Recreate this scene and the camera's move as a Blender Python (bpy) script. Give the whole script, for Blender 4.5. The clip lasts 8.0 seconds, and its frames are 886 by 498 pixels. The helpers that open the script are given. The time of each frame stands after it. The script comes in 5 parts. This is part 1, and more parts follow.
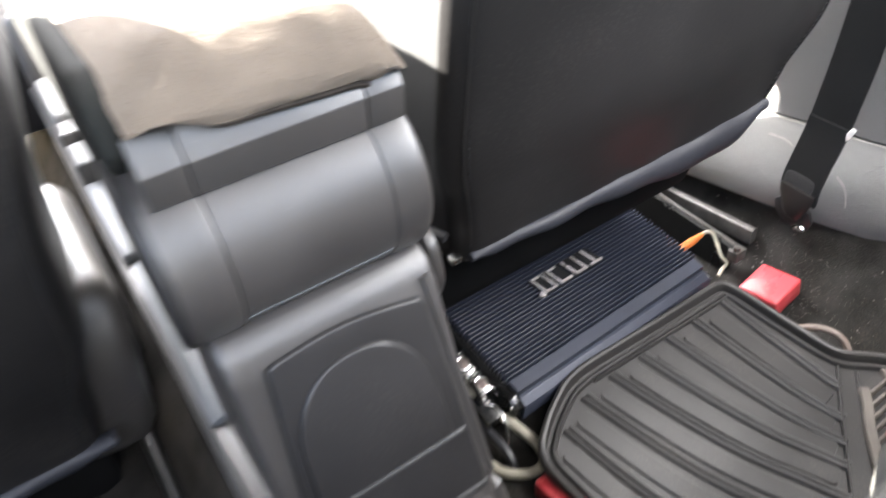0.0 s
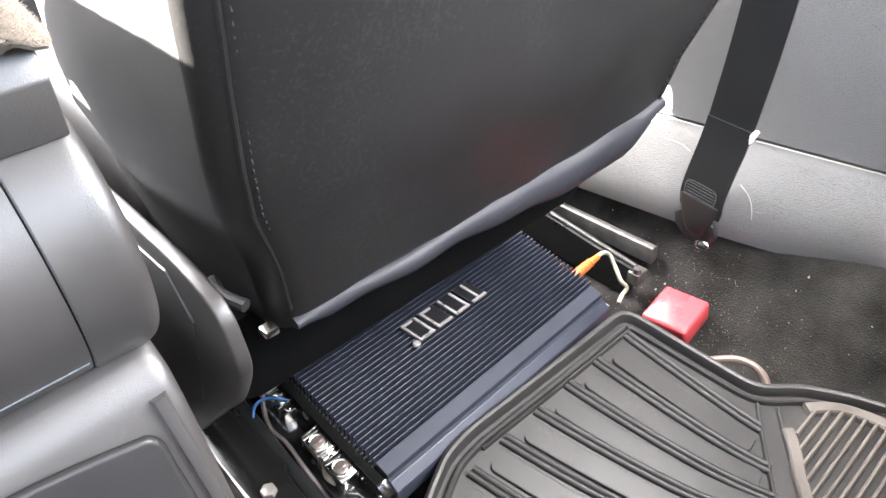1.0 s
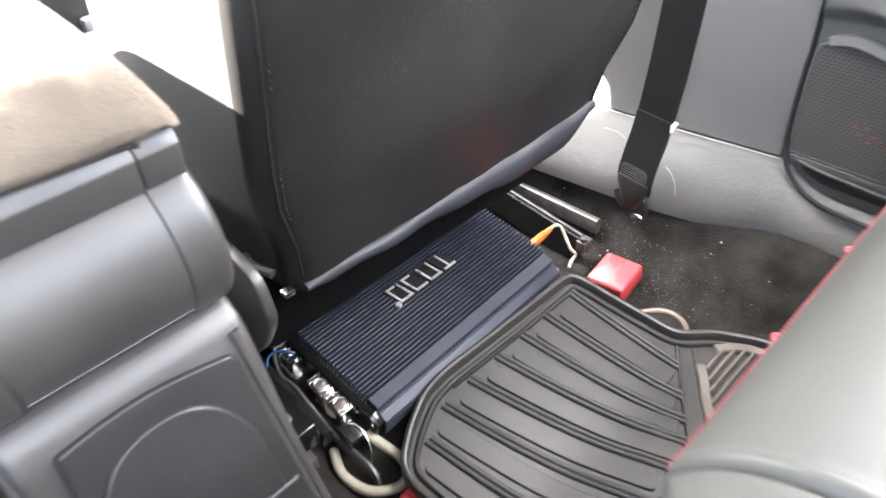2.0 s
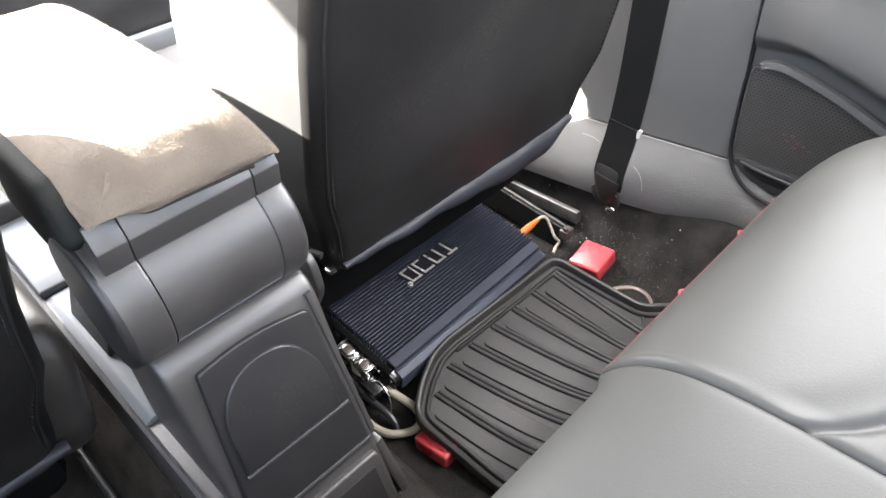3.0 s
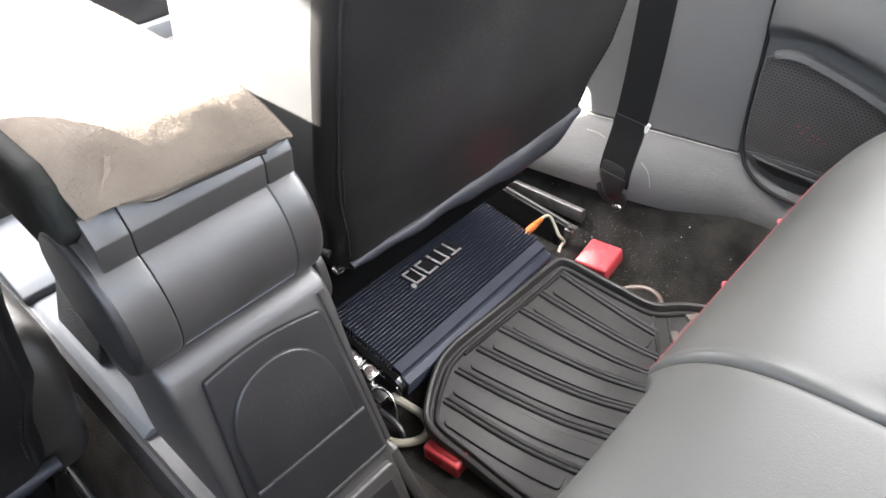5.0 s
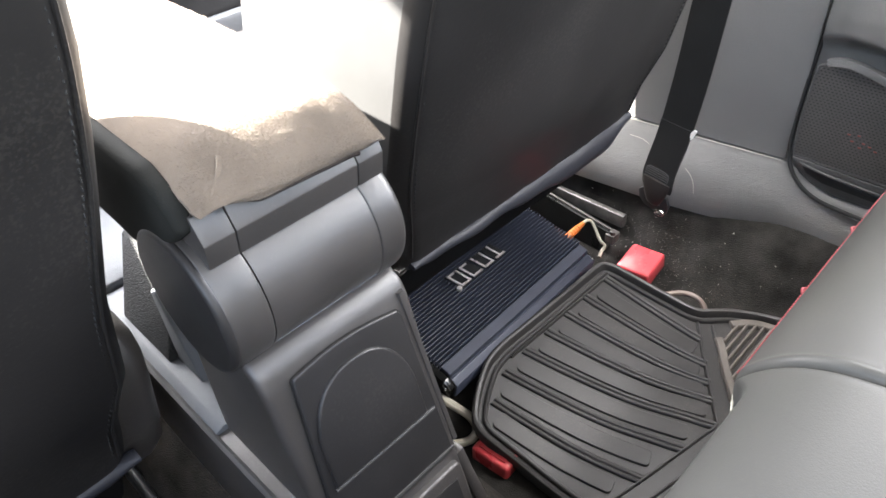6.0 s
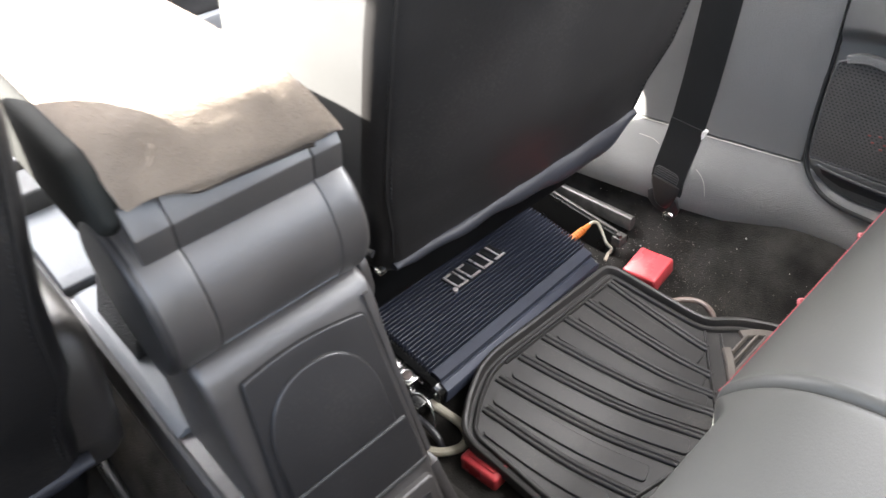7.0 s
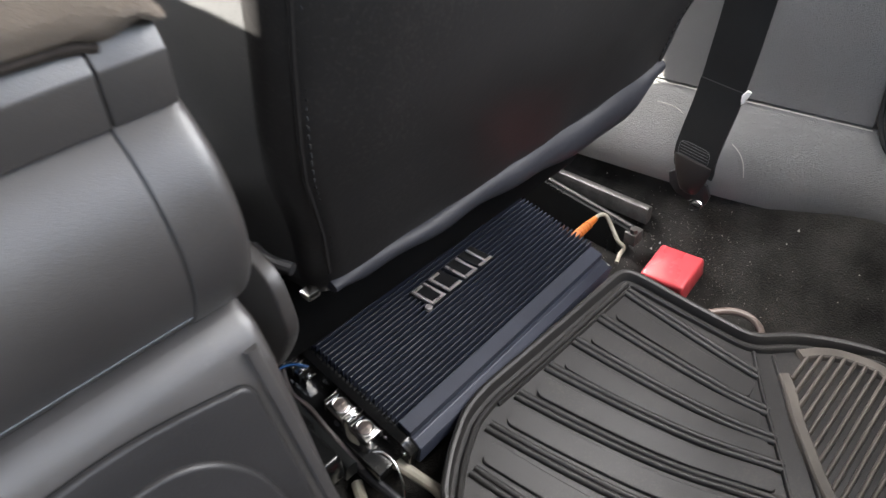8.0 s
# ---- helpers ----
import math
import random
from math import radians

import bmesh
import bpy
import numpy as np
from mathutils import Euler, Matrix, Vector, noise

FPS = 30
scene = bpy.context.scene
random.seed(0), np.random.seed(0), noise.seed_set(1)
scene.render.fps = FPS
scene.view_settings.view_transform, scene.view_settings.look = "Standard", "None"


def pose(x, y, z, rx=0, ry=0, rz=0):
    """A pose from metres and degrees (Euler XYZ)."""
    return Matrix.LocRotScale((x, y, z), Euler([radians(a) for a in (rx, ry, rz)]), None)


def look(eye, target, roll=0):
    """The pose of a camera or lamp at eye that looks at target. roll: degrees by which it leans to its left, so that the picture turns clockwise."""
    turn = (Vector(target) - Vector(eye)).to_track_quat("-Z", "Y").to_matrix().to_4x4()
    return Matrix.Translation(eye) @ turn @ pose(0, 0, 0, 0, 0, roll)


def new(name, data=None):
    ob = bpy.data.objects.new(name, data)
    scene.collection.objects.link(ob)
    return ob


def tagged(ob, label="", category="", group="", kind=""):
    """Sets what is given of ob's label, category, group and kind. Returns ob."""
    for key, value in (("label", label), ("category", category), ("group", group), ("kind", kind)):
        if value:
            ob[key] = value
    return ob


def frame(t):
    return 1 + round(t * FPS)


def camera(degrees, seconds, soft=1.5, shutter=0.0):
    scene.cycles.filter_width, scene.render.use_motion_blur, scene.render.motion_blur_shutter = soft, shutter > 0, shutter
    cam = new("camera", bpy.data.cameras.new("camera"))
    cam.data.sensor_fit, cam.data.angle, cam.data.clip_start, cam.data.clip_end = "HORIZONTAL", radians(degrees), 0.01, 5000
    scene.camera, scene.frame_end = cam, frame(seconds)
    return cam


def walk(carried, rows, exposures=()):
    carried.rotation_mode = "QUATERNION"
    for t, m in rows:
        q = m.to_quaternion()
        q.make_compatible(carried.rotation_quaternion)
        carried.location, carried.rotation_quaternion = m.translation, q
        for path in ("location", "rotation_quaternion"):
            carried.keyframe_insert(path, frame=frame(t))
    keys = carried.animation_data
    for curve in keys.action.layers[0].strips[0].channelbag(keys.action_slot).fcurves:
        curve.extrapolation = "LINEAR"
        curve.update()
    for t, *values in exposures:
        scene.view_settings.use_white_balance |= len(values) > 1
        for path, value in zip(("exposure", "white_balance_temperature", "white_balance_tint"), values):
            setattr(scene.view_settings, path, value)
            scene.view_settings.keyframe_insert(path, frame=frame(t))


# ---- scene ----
# ---------------------------------------------------------------- camera
cam = camera(65.3, 8.0, soft=1.5, shutter=0.6)
PATH = [
    (0, (-0.3045, -0.3926, 0.5922), (0.1002, 0.2954, -0.0102), -6.90),
    (0.2, (-0.2672, -0.3621, 0.5683), (0.1763, 0.3159, -0.0179), -6.47),
    (0.5, (-0.2168, -0.3283, 0.5320), (0.2712, 0.3143, -0.0588), -5.23),
    (1, (-0.1814, -0.3074, 0.5168), (0.3358, 0.3030, -0.0831), -4.25),
    (1.5, (-0.1841, -0.3372, 0.5348), (0.3344, 0.2667, -0.0706), -4.78),
    (1.7, (-0.2032, -0.3562, 0.5585), (0.3152, 0.2314, -0.0629), -4.63),
    (2.8, (-0.3433, -0.4966, 0.7158), (0.1697, 0.0720, 0.0727), -4.75),
    (3, (-0.3471, -0.4910, 0.7134), (0.1682, 0.0756, 0.0705), -4.77),
    (3.5, (-0.3391, -0.4818, 0.6991), (0.1835, 0.0751, 0.0535), -4.39),
    (4, (-0.3363, -0.4703, 0.6960), (0.1968, 0.0775, 0.0512), -4.09),
    (4.2, (-0.3417, -0.4641, 0.6885), (0.1946, 0.0845, 0.0470), -4.13),
    (5.3, (-0.3614, -0.4380, 0.6811), (0.1789, 0.1140, 0.0459), -4.08),
    (5.5, (-0.3706, -0.4261, 0.6808), (0.1712, 0.1239, 0.0453), -3.81),
    (6, (-0.3948, -0.4156, 0.6878), (0.1381, 0.1477, 0.0563), -3.95),
    (6.5, (-0.3793, -0.4172, 0.6777), (0.1360, 0.1629, 0.0469), -4.26),
    (7, (-0.3477, -0.4261, 0.6646), (0.1582, 0.1639, 0.0352), -4.62),
    (7.5, (-0.2711, -0.3462, 0.5791), (0.2436, 0.2367, -0.0496), -4.68),
    (8, (-0.2218, -0.2958, 0.5245), (0.3060, 0.2709, -0.1081), -4.53),
]
walk(cam, [(t, look(eye, target, roll)) for t, eye, target, roll in PATH],
     exposures=[(0.0, 4.9), (0.5, 5.1), (1.0, 5.6), (1.5, 5.8), (1.7, 5.7), (2.8, 4.75), (5.5, 4.68), (6.5, 4.52), (7.5, 4.6), (8.0, 4.22)])

# ---------------------------------------------------------------- light
SUN_TRAVEL = Vector((0.49, -0.82, -0.57)).normalized()
world = bpy.data.worlds.new("world")
scene.world = world
world.use_nodes = True
wn = world.node_tree
sky = wn.nodes.new("ShaderNodeTexSky")
sky.sky_type = "NISHITA"
sky.sun_disc = False
sky.sun_elevation = math.asin(-SUN_TRAVEL.z)
sky.sun_rotation = math.atan2(-SUN_TRAVEL.x, -SUN_TRAVEL.y)
wn.links.new(sky.outputs[0], wn.nodes["Background"].inputs[0])
wn.nodes["Background"].inputs[1].default_value = 0.05

sun_data = bpy.data.lights.new("sun", "SUN")
sun_data.energy = 5.0
sun_data.angle = radians(0.6)
sun_data.color = (1.0, 0.95, 0.87)
sun = new("sun", sun_data)
sun.matrix_world = look((0, 0, 3), Vector((0, 0, 3)) + SUN_TRAVEL)


def window_light(name, place, aim, w, h, power, color=(1.0, 0.975, 0.985)):
    d = bpy.data.lights.new(name, "AREA")
    d.shape, d.size, d.size_y, d.energy, d.color = "RECTANGLE", w, h, power, color
    ob = new(name, d)
    ob.matrix_world = look(place, aim)
    return ob


# area lamps added at unseen windows, standing in for their daylight
window_light("sky_light_rear_door_window", (-0.93, -0.45, 0.80), (0.2, -0.1, 0.2), 0.75, 0.40, 0.18)
window_light("sky_light_front_door_window", (-0.93, 0.45, 0.82), (0.2, 0.2, 0.2), 0.80, 0.40, 0.12)
window_light("sky_light_far_door_window", (0.50, -0.38, 0.80), (-0.15, -0.22, 0.1), 0.60, 0.36, 0.80, (1.0, 0.968, 0.950))
# boosted in place of the sunlit seat's bounce onto the end cap
window_light("sky_light_far_front_window", (0.53, 0.62, 0.74), (-0.3, 0.0, 0.35), 0.60, 0.36, 4.2)
# lifted into the gap behind the roof lining to light tops from above
window_light("sky_light_back_window", (-0.2, -1.04, 1.05), (0.0, -0.1, 0.25), 1.1, 0.50, 0.44, (1.0, 0.968, 0.950))
window_light("sky_light_windscreen", (-0.2, 1.05, 0.98), (-0.1, 0.2, 0.3), 1.35, 0.45, 4.8)


# ---------------------------------------------------------------- materials
def material(name, color, rough=0.5, metal=0.0, vary=0.12, scale=18.0, bump=0.0, bump_scale=500.0, kind="noise",
             spec=0.5, dust=0.0, dust_color=(0.35, 0.32, 0.28), sheen=0.0, coat=0.0, rough_vary=0.1):
    m = bpy.data.materials.new(name)
    m.use_nodes = True
    nt = m.node_tree
    n, l = nt.nodes, nt.links
    b = n["Principled BSDF"]
    tc = n.new("ShaderNodeTexCoord")
    big = n.new("ShaderNodeTexNoise")
    big.inputs["Scale"].default_value = scale
    big.inputs["Detail"].default_value = 5
    l.new(tc.outputs["Object"], big.inputs["Vector"])
    ramp = n.new("ShaderNodeValToRGB")
    lo = tuple(max(0.0, c * (1 - vary)) for c in color)
    hi = tuple(min(1.0, c * (1 + vary)) for c in color)
    ramp.color_ramp.elements[0].position, ramp.color_ramp.elements[1].position = 0.3, 0.7
    ramp.color_ramp.elements[0].color, ramp.color_ramp.elements[1].color = (*lo, 1), (*hi, 1)
    l.new(big.outputs["Fac"], ramp.inputs[0])
    col = ramp.outputs[0]
    if dust:
        fine = n.new("ShaderNodeTexNoise")
        fine.inputs["Scale"].default_value = 420
        fine.inputs["Detail"].default_value = 3
        l.new(tc.outputs["Object"], fine.inputs["Vector"])
        patch = n.new("ShaderNodeTexNoise")
        patch.inputs["Scale"].default_value = 9
        patch.inputs["Detail"].default_value = 4
        l.new(tc.outputs["Object"], patch.inputs["Vector"])
        mul = n.new("ShaderNodeMath")
        mul.operation = "MULTIPLY"
        l.new(fine.outputs["Fac"], mul.inputs[0])
        l.new(patch.outputs["Fac"], mul.inputs[1])
        r2 = n.new("ShaderNodeMapRange")
        r2.inputs[1].default_value, r2.inputs[2].default_value, r2.inputs[4].default_value = 0.31, 0.42, dust
        l.new(mul.outputs[0], r2.inputs[0])
        mix = n.new("ShaderNodeMix")
        mix.data_type = "RGBA"
        l.new(r2.outputs[0], mix.inputs["Factor"])
        l.new(col, mix.inputs["A"])
        mix.inputs["B"].default_value = (*dust_color, 1)
        col = mix.outputs["Result"]
    l.new(col, b.inputs["Base Color"])
    b.inputs["Metallic"].default_value = metal
    b.inputs["Specular IOR Level"].default_value = spec
    rr = n.new("ShaderNodeMapRange")
    rr.inputs[3].default_value, rr.inputs[4].default_value = max(0.02, rough - rough_vary), min(1.0, rough + rough_vary)
    l.new(big.outputs["Fac"], rr.inputs[0])
    l.new(rr.outputs[0], b.inputs["Roughness"])
    if sheen:
        b.inputs["Sheen Weight"].default_value = sheen
        b.inputs["Sheen Roughness"].default_value = 0.5
    if coat:
        b.inputs["Coat Weight"].default_value = coat
    if bump:
        if kind == "grain":
            tex = n.new("ShaderNodeTexVoronoi")
            tex.feature = "DISTANCE_TO_EDGE"
            tex.inputs["Scale"].default_value = bump_scale
            warp = n.new("ShaderNodeTexNoise")
            warp.inputs["Scale"].default_value = bump_scale * 0.6
            add = n.new("ShaderNodeMix")
            add.data_type = "RGBA"
            add.inputs["Factor"].default_value = 0.004
            l.new(tc.outputs["Object"], warp.inputs["Vector"])
            l.new(tc.outputs["Object"], add.inputs["A"])
            l.new(warp.outputs["Color"], add.inputs["B"])
            l.new(add.outputs["Result"], tex.inputs["Vector"])
            lim = n.new("ShaderNodeMapRange")
            lim.inputs[2].default_value = 0.25
            l.new(tex.outputs["Distance"], lim.inputs[0])
            height = lim.outputs[0]
        elif kind == "weave":
            tex = n.new("ShaderNodeTexWave")
            tex.wave_type, tex.bands_direction = "BANDS", "Z"
            tex.inputs["Scale"].default_value = bump_scale
            tex.inputs["Distortion"].default_value = 0.6
            l.new(tc.outputs["Object"], tex.inputs["Vector"])
            height = tex.outputs["Fac"]
        else:
            tex = n.new("ShaderNodeTexNoise")
            tex.inputs["Scale"].default_value = bump_scale
            tex.inputs["Detail"].default_value = 6
            l.new(tc.outputs["Object"], tex.inputs["Vector"])
            height = tex.outputs["Fac"]
        bp = n.new("ShaderNodeBump")
        bp.inputs["Strength"].default_value = bump
        bp.inputs["Distance"].default_value = 0.002
        l.new(height, bp.inputs["Height"])
        l.new(bp.outputs[0], b.inputs["Normal"])
    return m


M_CARPET = material("carpet", (0.0235, 0.0222, 0.0205), 0.95, vary=0.5, scale=25, bump=1.0, bump_scale=620, dust=0.18,
                    dust_color=(0.115, 0.09, 0.068), spec=0.06)
M_TRIM = material("trim_grey_plastic", (0.140, 0.138, 0.133), 0.43, vary=0.08, scale=7, bump=0.5, bump_scale=540, kind="grain")
M_DOOR = material("door_panel_plastic", (0.098, 0.0965, 0.0935), 0.45, vary=0.08, scale=7, bump=0.3, bump_scale=640, kind="grain")
M_TRIM_DARK = material("trim_dark_plastic", (0.062, 0.0615, 0.060), 0.46, vary=0.08, scale=8, bump=0.38, bump_scale=420, kind="grain", dust=0.03)
M_CONSOLE = material("console_plastic", (0.0425, 0.0385, 0.0365), 0.42, spec=1.0, vary=0.16, scale=14, bump=0.13, bump_scale=1000, kind="grain", dust=0.08)
M_CONSOLE_SMOOTH = material("console_smooth_plastic", (0.024, 0.0228, 0.0228), 0.40, spec=0.42, vary=0.10, scale=16, bump=0.12, bump_scale=1000, dust=0.06, dust_color=(0.16, 0.145, 0.125))
M_EDGE = material("pale_edge_plastic", (0.062, 0.061, 0.060), 0.45, spec=0.3, vary=0.15, scale=40, bump=0.04, bump_scale=700)
# console plastic made paler and bluer: the deck's skylight is in the colour
M_CONSOLE_PALE = material("console_skylit_plastic", (0.115, 0.122, 0.130), 0.55, spec=0.35, vary=0.06, scale=10, bump=0.2, bump_scale=600, kind="grain")
M_DASH_PANEL = material("dashboard_lower_plastic", (0.075, 0.080, 0.088), 0.5, vary=0.06, scale=8, bump=0.15, bump_scale=600, kind="grain")
M_GLOSS = material("gloss_black_paint", (0.008, 0.008, 0.008), 0.14, vary=0.2, scale=30, dust=0.05, bump=0.05, bump_scale=90)
M_PAD = material("black_cloth_pad", (0.019, 0.0195, 0.0180), 0.9, vary=0.2, scale=30, spec=0.08, bump=0.2, bump_scale=700)
M_DARK = material("black_plastic", (0.012, 0.012, 0.013), 0.45, vary=0.2, scale=20, dust=0.03)
# near-black for the seat's underside, darker than the black plastic
M_PAN = material("under_seat_black", (0.005, 0.005, 0.005), 0.9, spec=0.1, vary=0.3, scale=40)
M_LEATHER = material("black_leather", (0.045, 0.045, 0.045), 0.52, spec=0.4, vary=0.25, scale=6, bump=0.16, bump_scale=720, kind="grain", dust=0.02)
M_LEATHER_PANEL = material("black_leather_panel", (0.0160, 0.0150, 0.0148), 0.48, spec=0.32, vary=0.30, scale=5, bump=0.07, bump_scale=240, kind="noise", dust=0.035)
M_LEATHER_FOLD = material("black_leather_fold", (0.020, 0.021, 0.027), 0.6, vary=0.15, scale=8, bump=0.12, bump_scale=120)
M_SEAT_REAR = material("grey_black_leather", (0.061, 0.0612, 0.0575), 0.50, vary=0.14, scale=5, spec=0.28, bump=0.045, bump_scale=520, kind="grain", dust=0.015)
M_STITCH = material("grey_thread", (0.012, 0.012, 0.0125), 0.8)
M_BAR_THREAD = material("belt_thread", (0.060, 0.060, 0.060), 0.7)
M_RED_THREAD = material("red_thread", (0.30, 0.055, 0.065), 0.7)
M_AMP = material("anodised_black_metal", (0.033, 0.038, 0.055), 0.42, metal=0.3, vary=0.12, scale=30, bump=0.05, bump_scale=1200, dust=0.02)
# darker copy of the amplifier metal: shade between the fins is in the colour
M_AMP_FIN = material("anodised_fins_shaded", (0.023, 0.027, 0.041), 0.40, spec=0.30, vary=0.15, scale=30, dust=0.03)
M_SILVER = material("brushed_silver", (0.70, 0.64, 0.62), 0.30, metal=0.55, vary=0.08, scale=60)
M_NICKEL = material("nickel_terminal", (0.75, 0.74, 0.72), 0.2, metal=1.0, vary=0.15, scale=80)
M_BRASS = material("brassy_screw", (0.50, 0.43, 0.40), 0.3, metal=0.9, vary=0.25, scale=90)
M_STEEL = material("seat_rail_steel", (0.33, 0.30, 0.28), 0.34, metal=0.75, vary=0.3, scale=45, bump=0.15, bump_scale=250, dust=0.12)
M_RUNNER = material("worn_runner_steel", (0.085, 0.080, 0.075), 0.42, metal=0.35, vary=0.35, scale=55, bump=0.25, bump_scale=260, dust=0.10)
M_RAIL_DARK = material("seat_rail_black", (0.015, 0.016, 0.016), 0.3, metal=0.2, vary=0.3, scale=30, dust=0.05)
M_RUBBER = material("mat_rubber", (0.037, 0.0352, 0.0344), 0.37, spec=0.34, vary=0.12, scale=9, bump=0.12, bump_scale=900, dust=0.35, dust_color=(0.10, 0.087, 0.075), rough_vary=0.07)
# corner's copy of the rubber: dust plus missing daylight put into a paler colour
M_RUBBER_LIT_DUSTY = material("lit_dusty_mat_rubber", (0.128, 0.113, 0.100), 0.5, spec=0.3, vary=0.25, scale=24, bump=0.12, bump_scale=900, dust=0.3, dust_color=(0.13, 0.112, 0.096))
M_RED = material("red_buckle_plastic", (0.56, 0.062, 0.072), 0.28, vary=0.06, scale=20, coat=0.5, bump=0.04, bump_scale=300)
M_BROWN_RED = material("dull_red_mark", (0.22, 0.06, 0.05), 0.6)
M_BELT = material("belt_webbing", (0.010, 0.010, 0.010), 0.6, vary=0.15, scale=30, bump=0.1, bump_scale=160, kind="weave", spec=0.3)
M_SLEEVE = material("belt_sleeve_rubber", (0.0135, 0.0115, 0.0108), 0.40)
M_WHITE = material("white_tag", (0.75, 0.74, 0.70), 0.5)
M_ORANGE = material("orange_plug", (0.46, 0.125, 0.022), 0.42)
M_CREAM = material("cream_cable", (0.34, 0.315, 0.25), 0.45, vary=0.2, scale=60)
M_BLUE = material("blue_wire", (0.012, 0.075, 0.22), 0.4)
M_BROWN = material("brown_wire", (0.16, 0.12, 0.10), 0.4)
M_GREY_WIRE = material("grey_wire", (0.075, 0.062, 0.058), 0.4)
M_BLACK_WIRE = material("black_wire", (0.012, 0.012, 0.015), 0.4)
M_PLUSH = material("tan_plush", (0.190, 0.156, 0.124), 0.95, vary=0.16, scale=22, bump=0.14, bump_scale=1100, sheen=0.12, spec=0.1, dust=0.05)
M_HEM_SHADE = material("hem_shade", (0.035, 0.029, 0.025), 0.9, spec=0.1, vary=0.3, scale=120)
M_GRILLE = material("speaker_grille", (0.080, 0.075, 0.070), 0.45, vary=0.1, scale=20)


def punch_holes(m, wide, high, web):
    """Rows of short slots in the y-z plane, each row shifted by half a slot: sunk, their shade painted dark."""
    nt = m.node_tree
    n, l = nt.nodes, nt.links
    b = n["Principled BSDF"]
    tc = n.new("ShaderNodeTexCoord")
    sep = n.new("ShaderNodeSeparateXYZ")
    comb = n.new("ShaderNodeCombineXYZ")
    l.new(tc.outputs["Object"], sep.inputs[0])
    l.new(sep.outputs[1], comb.inputs[0])
    l.new(sep.outputs[2], comb.inputs[1])
    tex = n.new("ShaderNodeTexBrick")
    tex.offset = 0.5
    tex.inputs["Scale"].default_value = 1.0
    tex.inputs["Mortar Size"].default_value = web
    tex.inputs["Mortar Smooth"].default_value = 0.25
    tex.inputs["Brick Width"].default_value = wide
    tex.inputs["Row Height"].default_value = high
    l.new(comb.outputs[0], tex.inputs["Vector"])
    old = b.inputs["Base Color"].links[0].from_socket
    mix = n.new("ShaderNodeMix")
    mix.data_type = "RGBA"
    mix.inputs["A"].default_value = (0.024, 0.0235, 0.023, 1)
    l.new(tex.outputs["Fac"], mix.inputs["Factor"])
    l.new(old, mix.inputs["B"])
    l.new(mix.outputs["Result"], b.inputs["Base Color"])
    bp = n.new("ShaderNodeBump")
    bp.inputs["Strength"].default_value = 0.8
    bp.inputs["Distance"].default_value = 0.002
    l.new(tex.outputs["Fac"], bp.inputs["Height"])
    l.new(bp.outputs[0], b.inputs["Normal"])


punch_holes(M_GRILLE, 0.0052, 0.0040, 0.00125)
M_PEBBLE = material("pebbled_liner", (0.032, 0.033, 0.034), 0.55, spec=0.3, vary=0.1, bump=0.6, bump_scale=330, kind="grain")
M_ROOF = material("roof_lining", (0.70, 0.685, 0.66), 0.9, vary=0.05, bump=0.2)
M_LINT = material("lint", (0.40, 0.38, 0.34), 0.9)
M_GAP = material("gap_black", (0.006, 0.006, 0.006), 0.7)


# ---------------------------------------------------------------- builders
def mesh_object(name, bm, mat, parent=None, label="", smooth=True, angle=35):
    bmesh.ops.recalc_face_normals(bm, faces=bm.faces)
    me = bpy.data.meshes.new(name)
    bm.to_mesh(me)
    bm.free()
    if smooth:
        for p in me.polygons:
            p.use_smooth = True
        me.set_sharp_from_angle(angle=radians(angle))
    me.materials.append(mat)
    ob = new(name, me)
    if parent is not None:
        ob.parent = parent
    if label:
        ob["label"] = label
    return ob


part = mesh_object


def thing(name, place, label, category, group="", kind=""):
    e = new(name)
    e.location = place
    e.empty_display_size = 0.02
    return tagged(e, label, category, group, kind)


def shift(bm, v):
    bmesh.ops.translate(bm, vec=Vector(v), verts=bm.verts)
    return bm


def box(lo, hi, bevel=0.0, seg=2, m=None):
    bm = bmesh.new()
    c = [(a + b) / 2 for a, b in zip(lo, hi)]
    s = [b - a for a, b in zip(lo, hi)]
    bmesh.ops.create_cube(bm, size=1, matrix=Matrix.Translation(c) @ Matrix.Diagonal((*s, 1)))
    if bevel:
        bmesh.ops.bevel(bm, geom=bm.edges[:], offset=bevel, segments=seg, affect="EDGES", profile=0.5)
    if m is not None:
        bmesh.ops.transform(bm, matrix=m, verts=bm.verts)
    return bm


def join(*bms):
    out = bmesh.new()
    for b in bms:
        me = bpy.data.meshes.new("tmp")
        b.to_mesh(me)
        b.free()
        out.from_mesh(me)
        bpy.data.meshes.remove(me)
    return out


def prism(points, axis, lo, hi, bevel=0.0, seg=2):
    """A 2D outline carried along one axis. axis x: points are (y, z); y: (x, z); z: (x, y)."""
    bm = bmesh.new()

    def at(p, d):
        return {"x": (d, p[0], p[1]), "y": (p[0], d, p[1]), "z": (p[0], p[1], d)}[axis]

    a = [bm.verts.new(at(p, lo)) for p in points]
    b = [bm.verts.new(at(p, hi)) for p in points]
    bm.faces.new(a)
    bm.faces.new(b[::-1])
    n = len(points)
    for i in range(n):
        bm.faces.new((a[i], b[i], b[(i + 1) % n], a[(i + 1) % n]))
    bmesh.ops.recalc_face_normals(bm, faces=bm.faces)
    if bevel:
        bmesh.ops.bevel(bm, geom=bm.edges[:], offset=bevel, segments=seg, affect="EDGES", profile=0.5, clamp_overlap=True)
    return bm


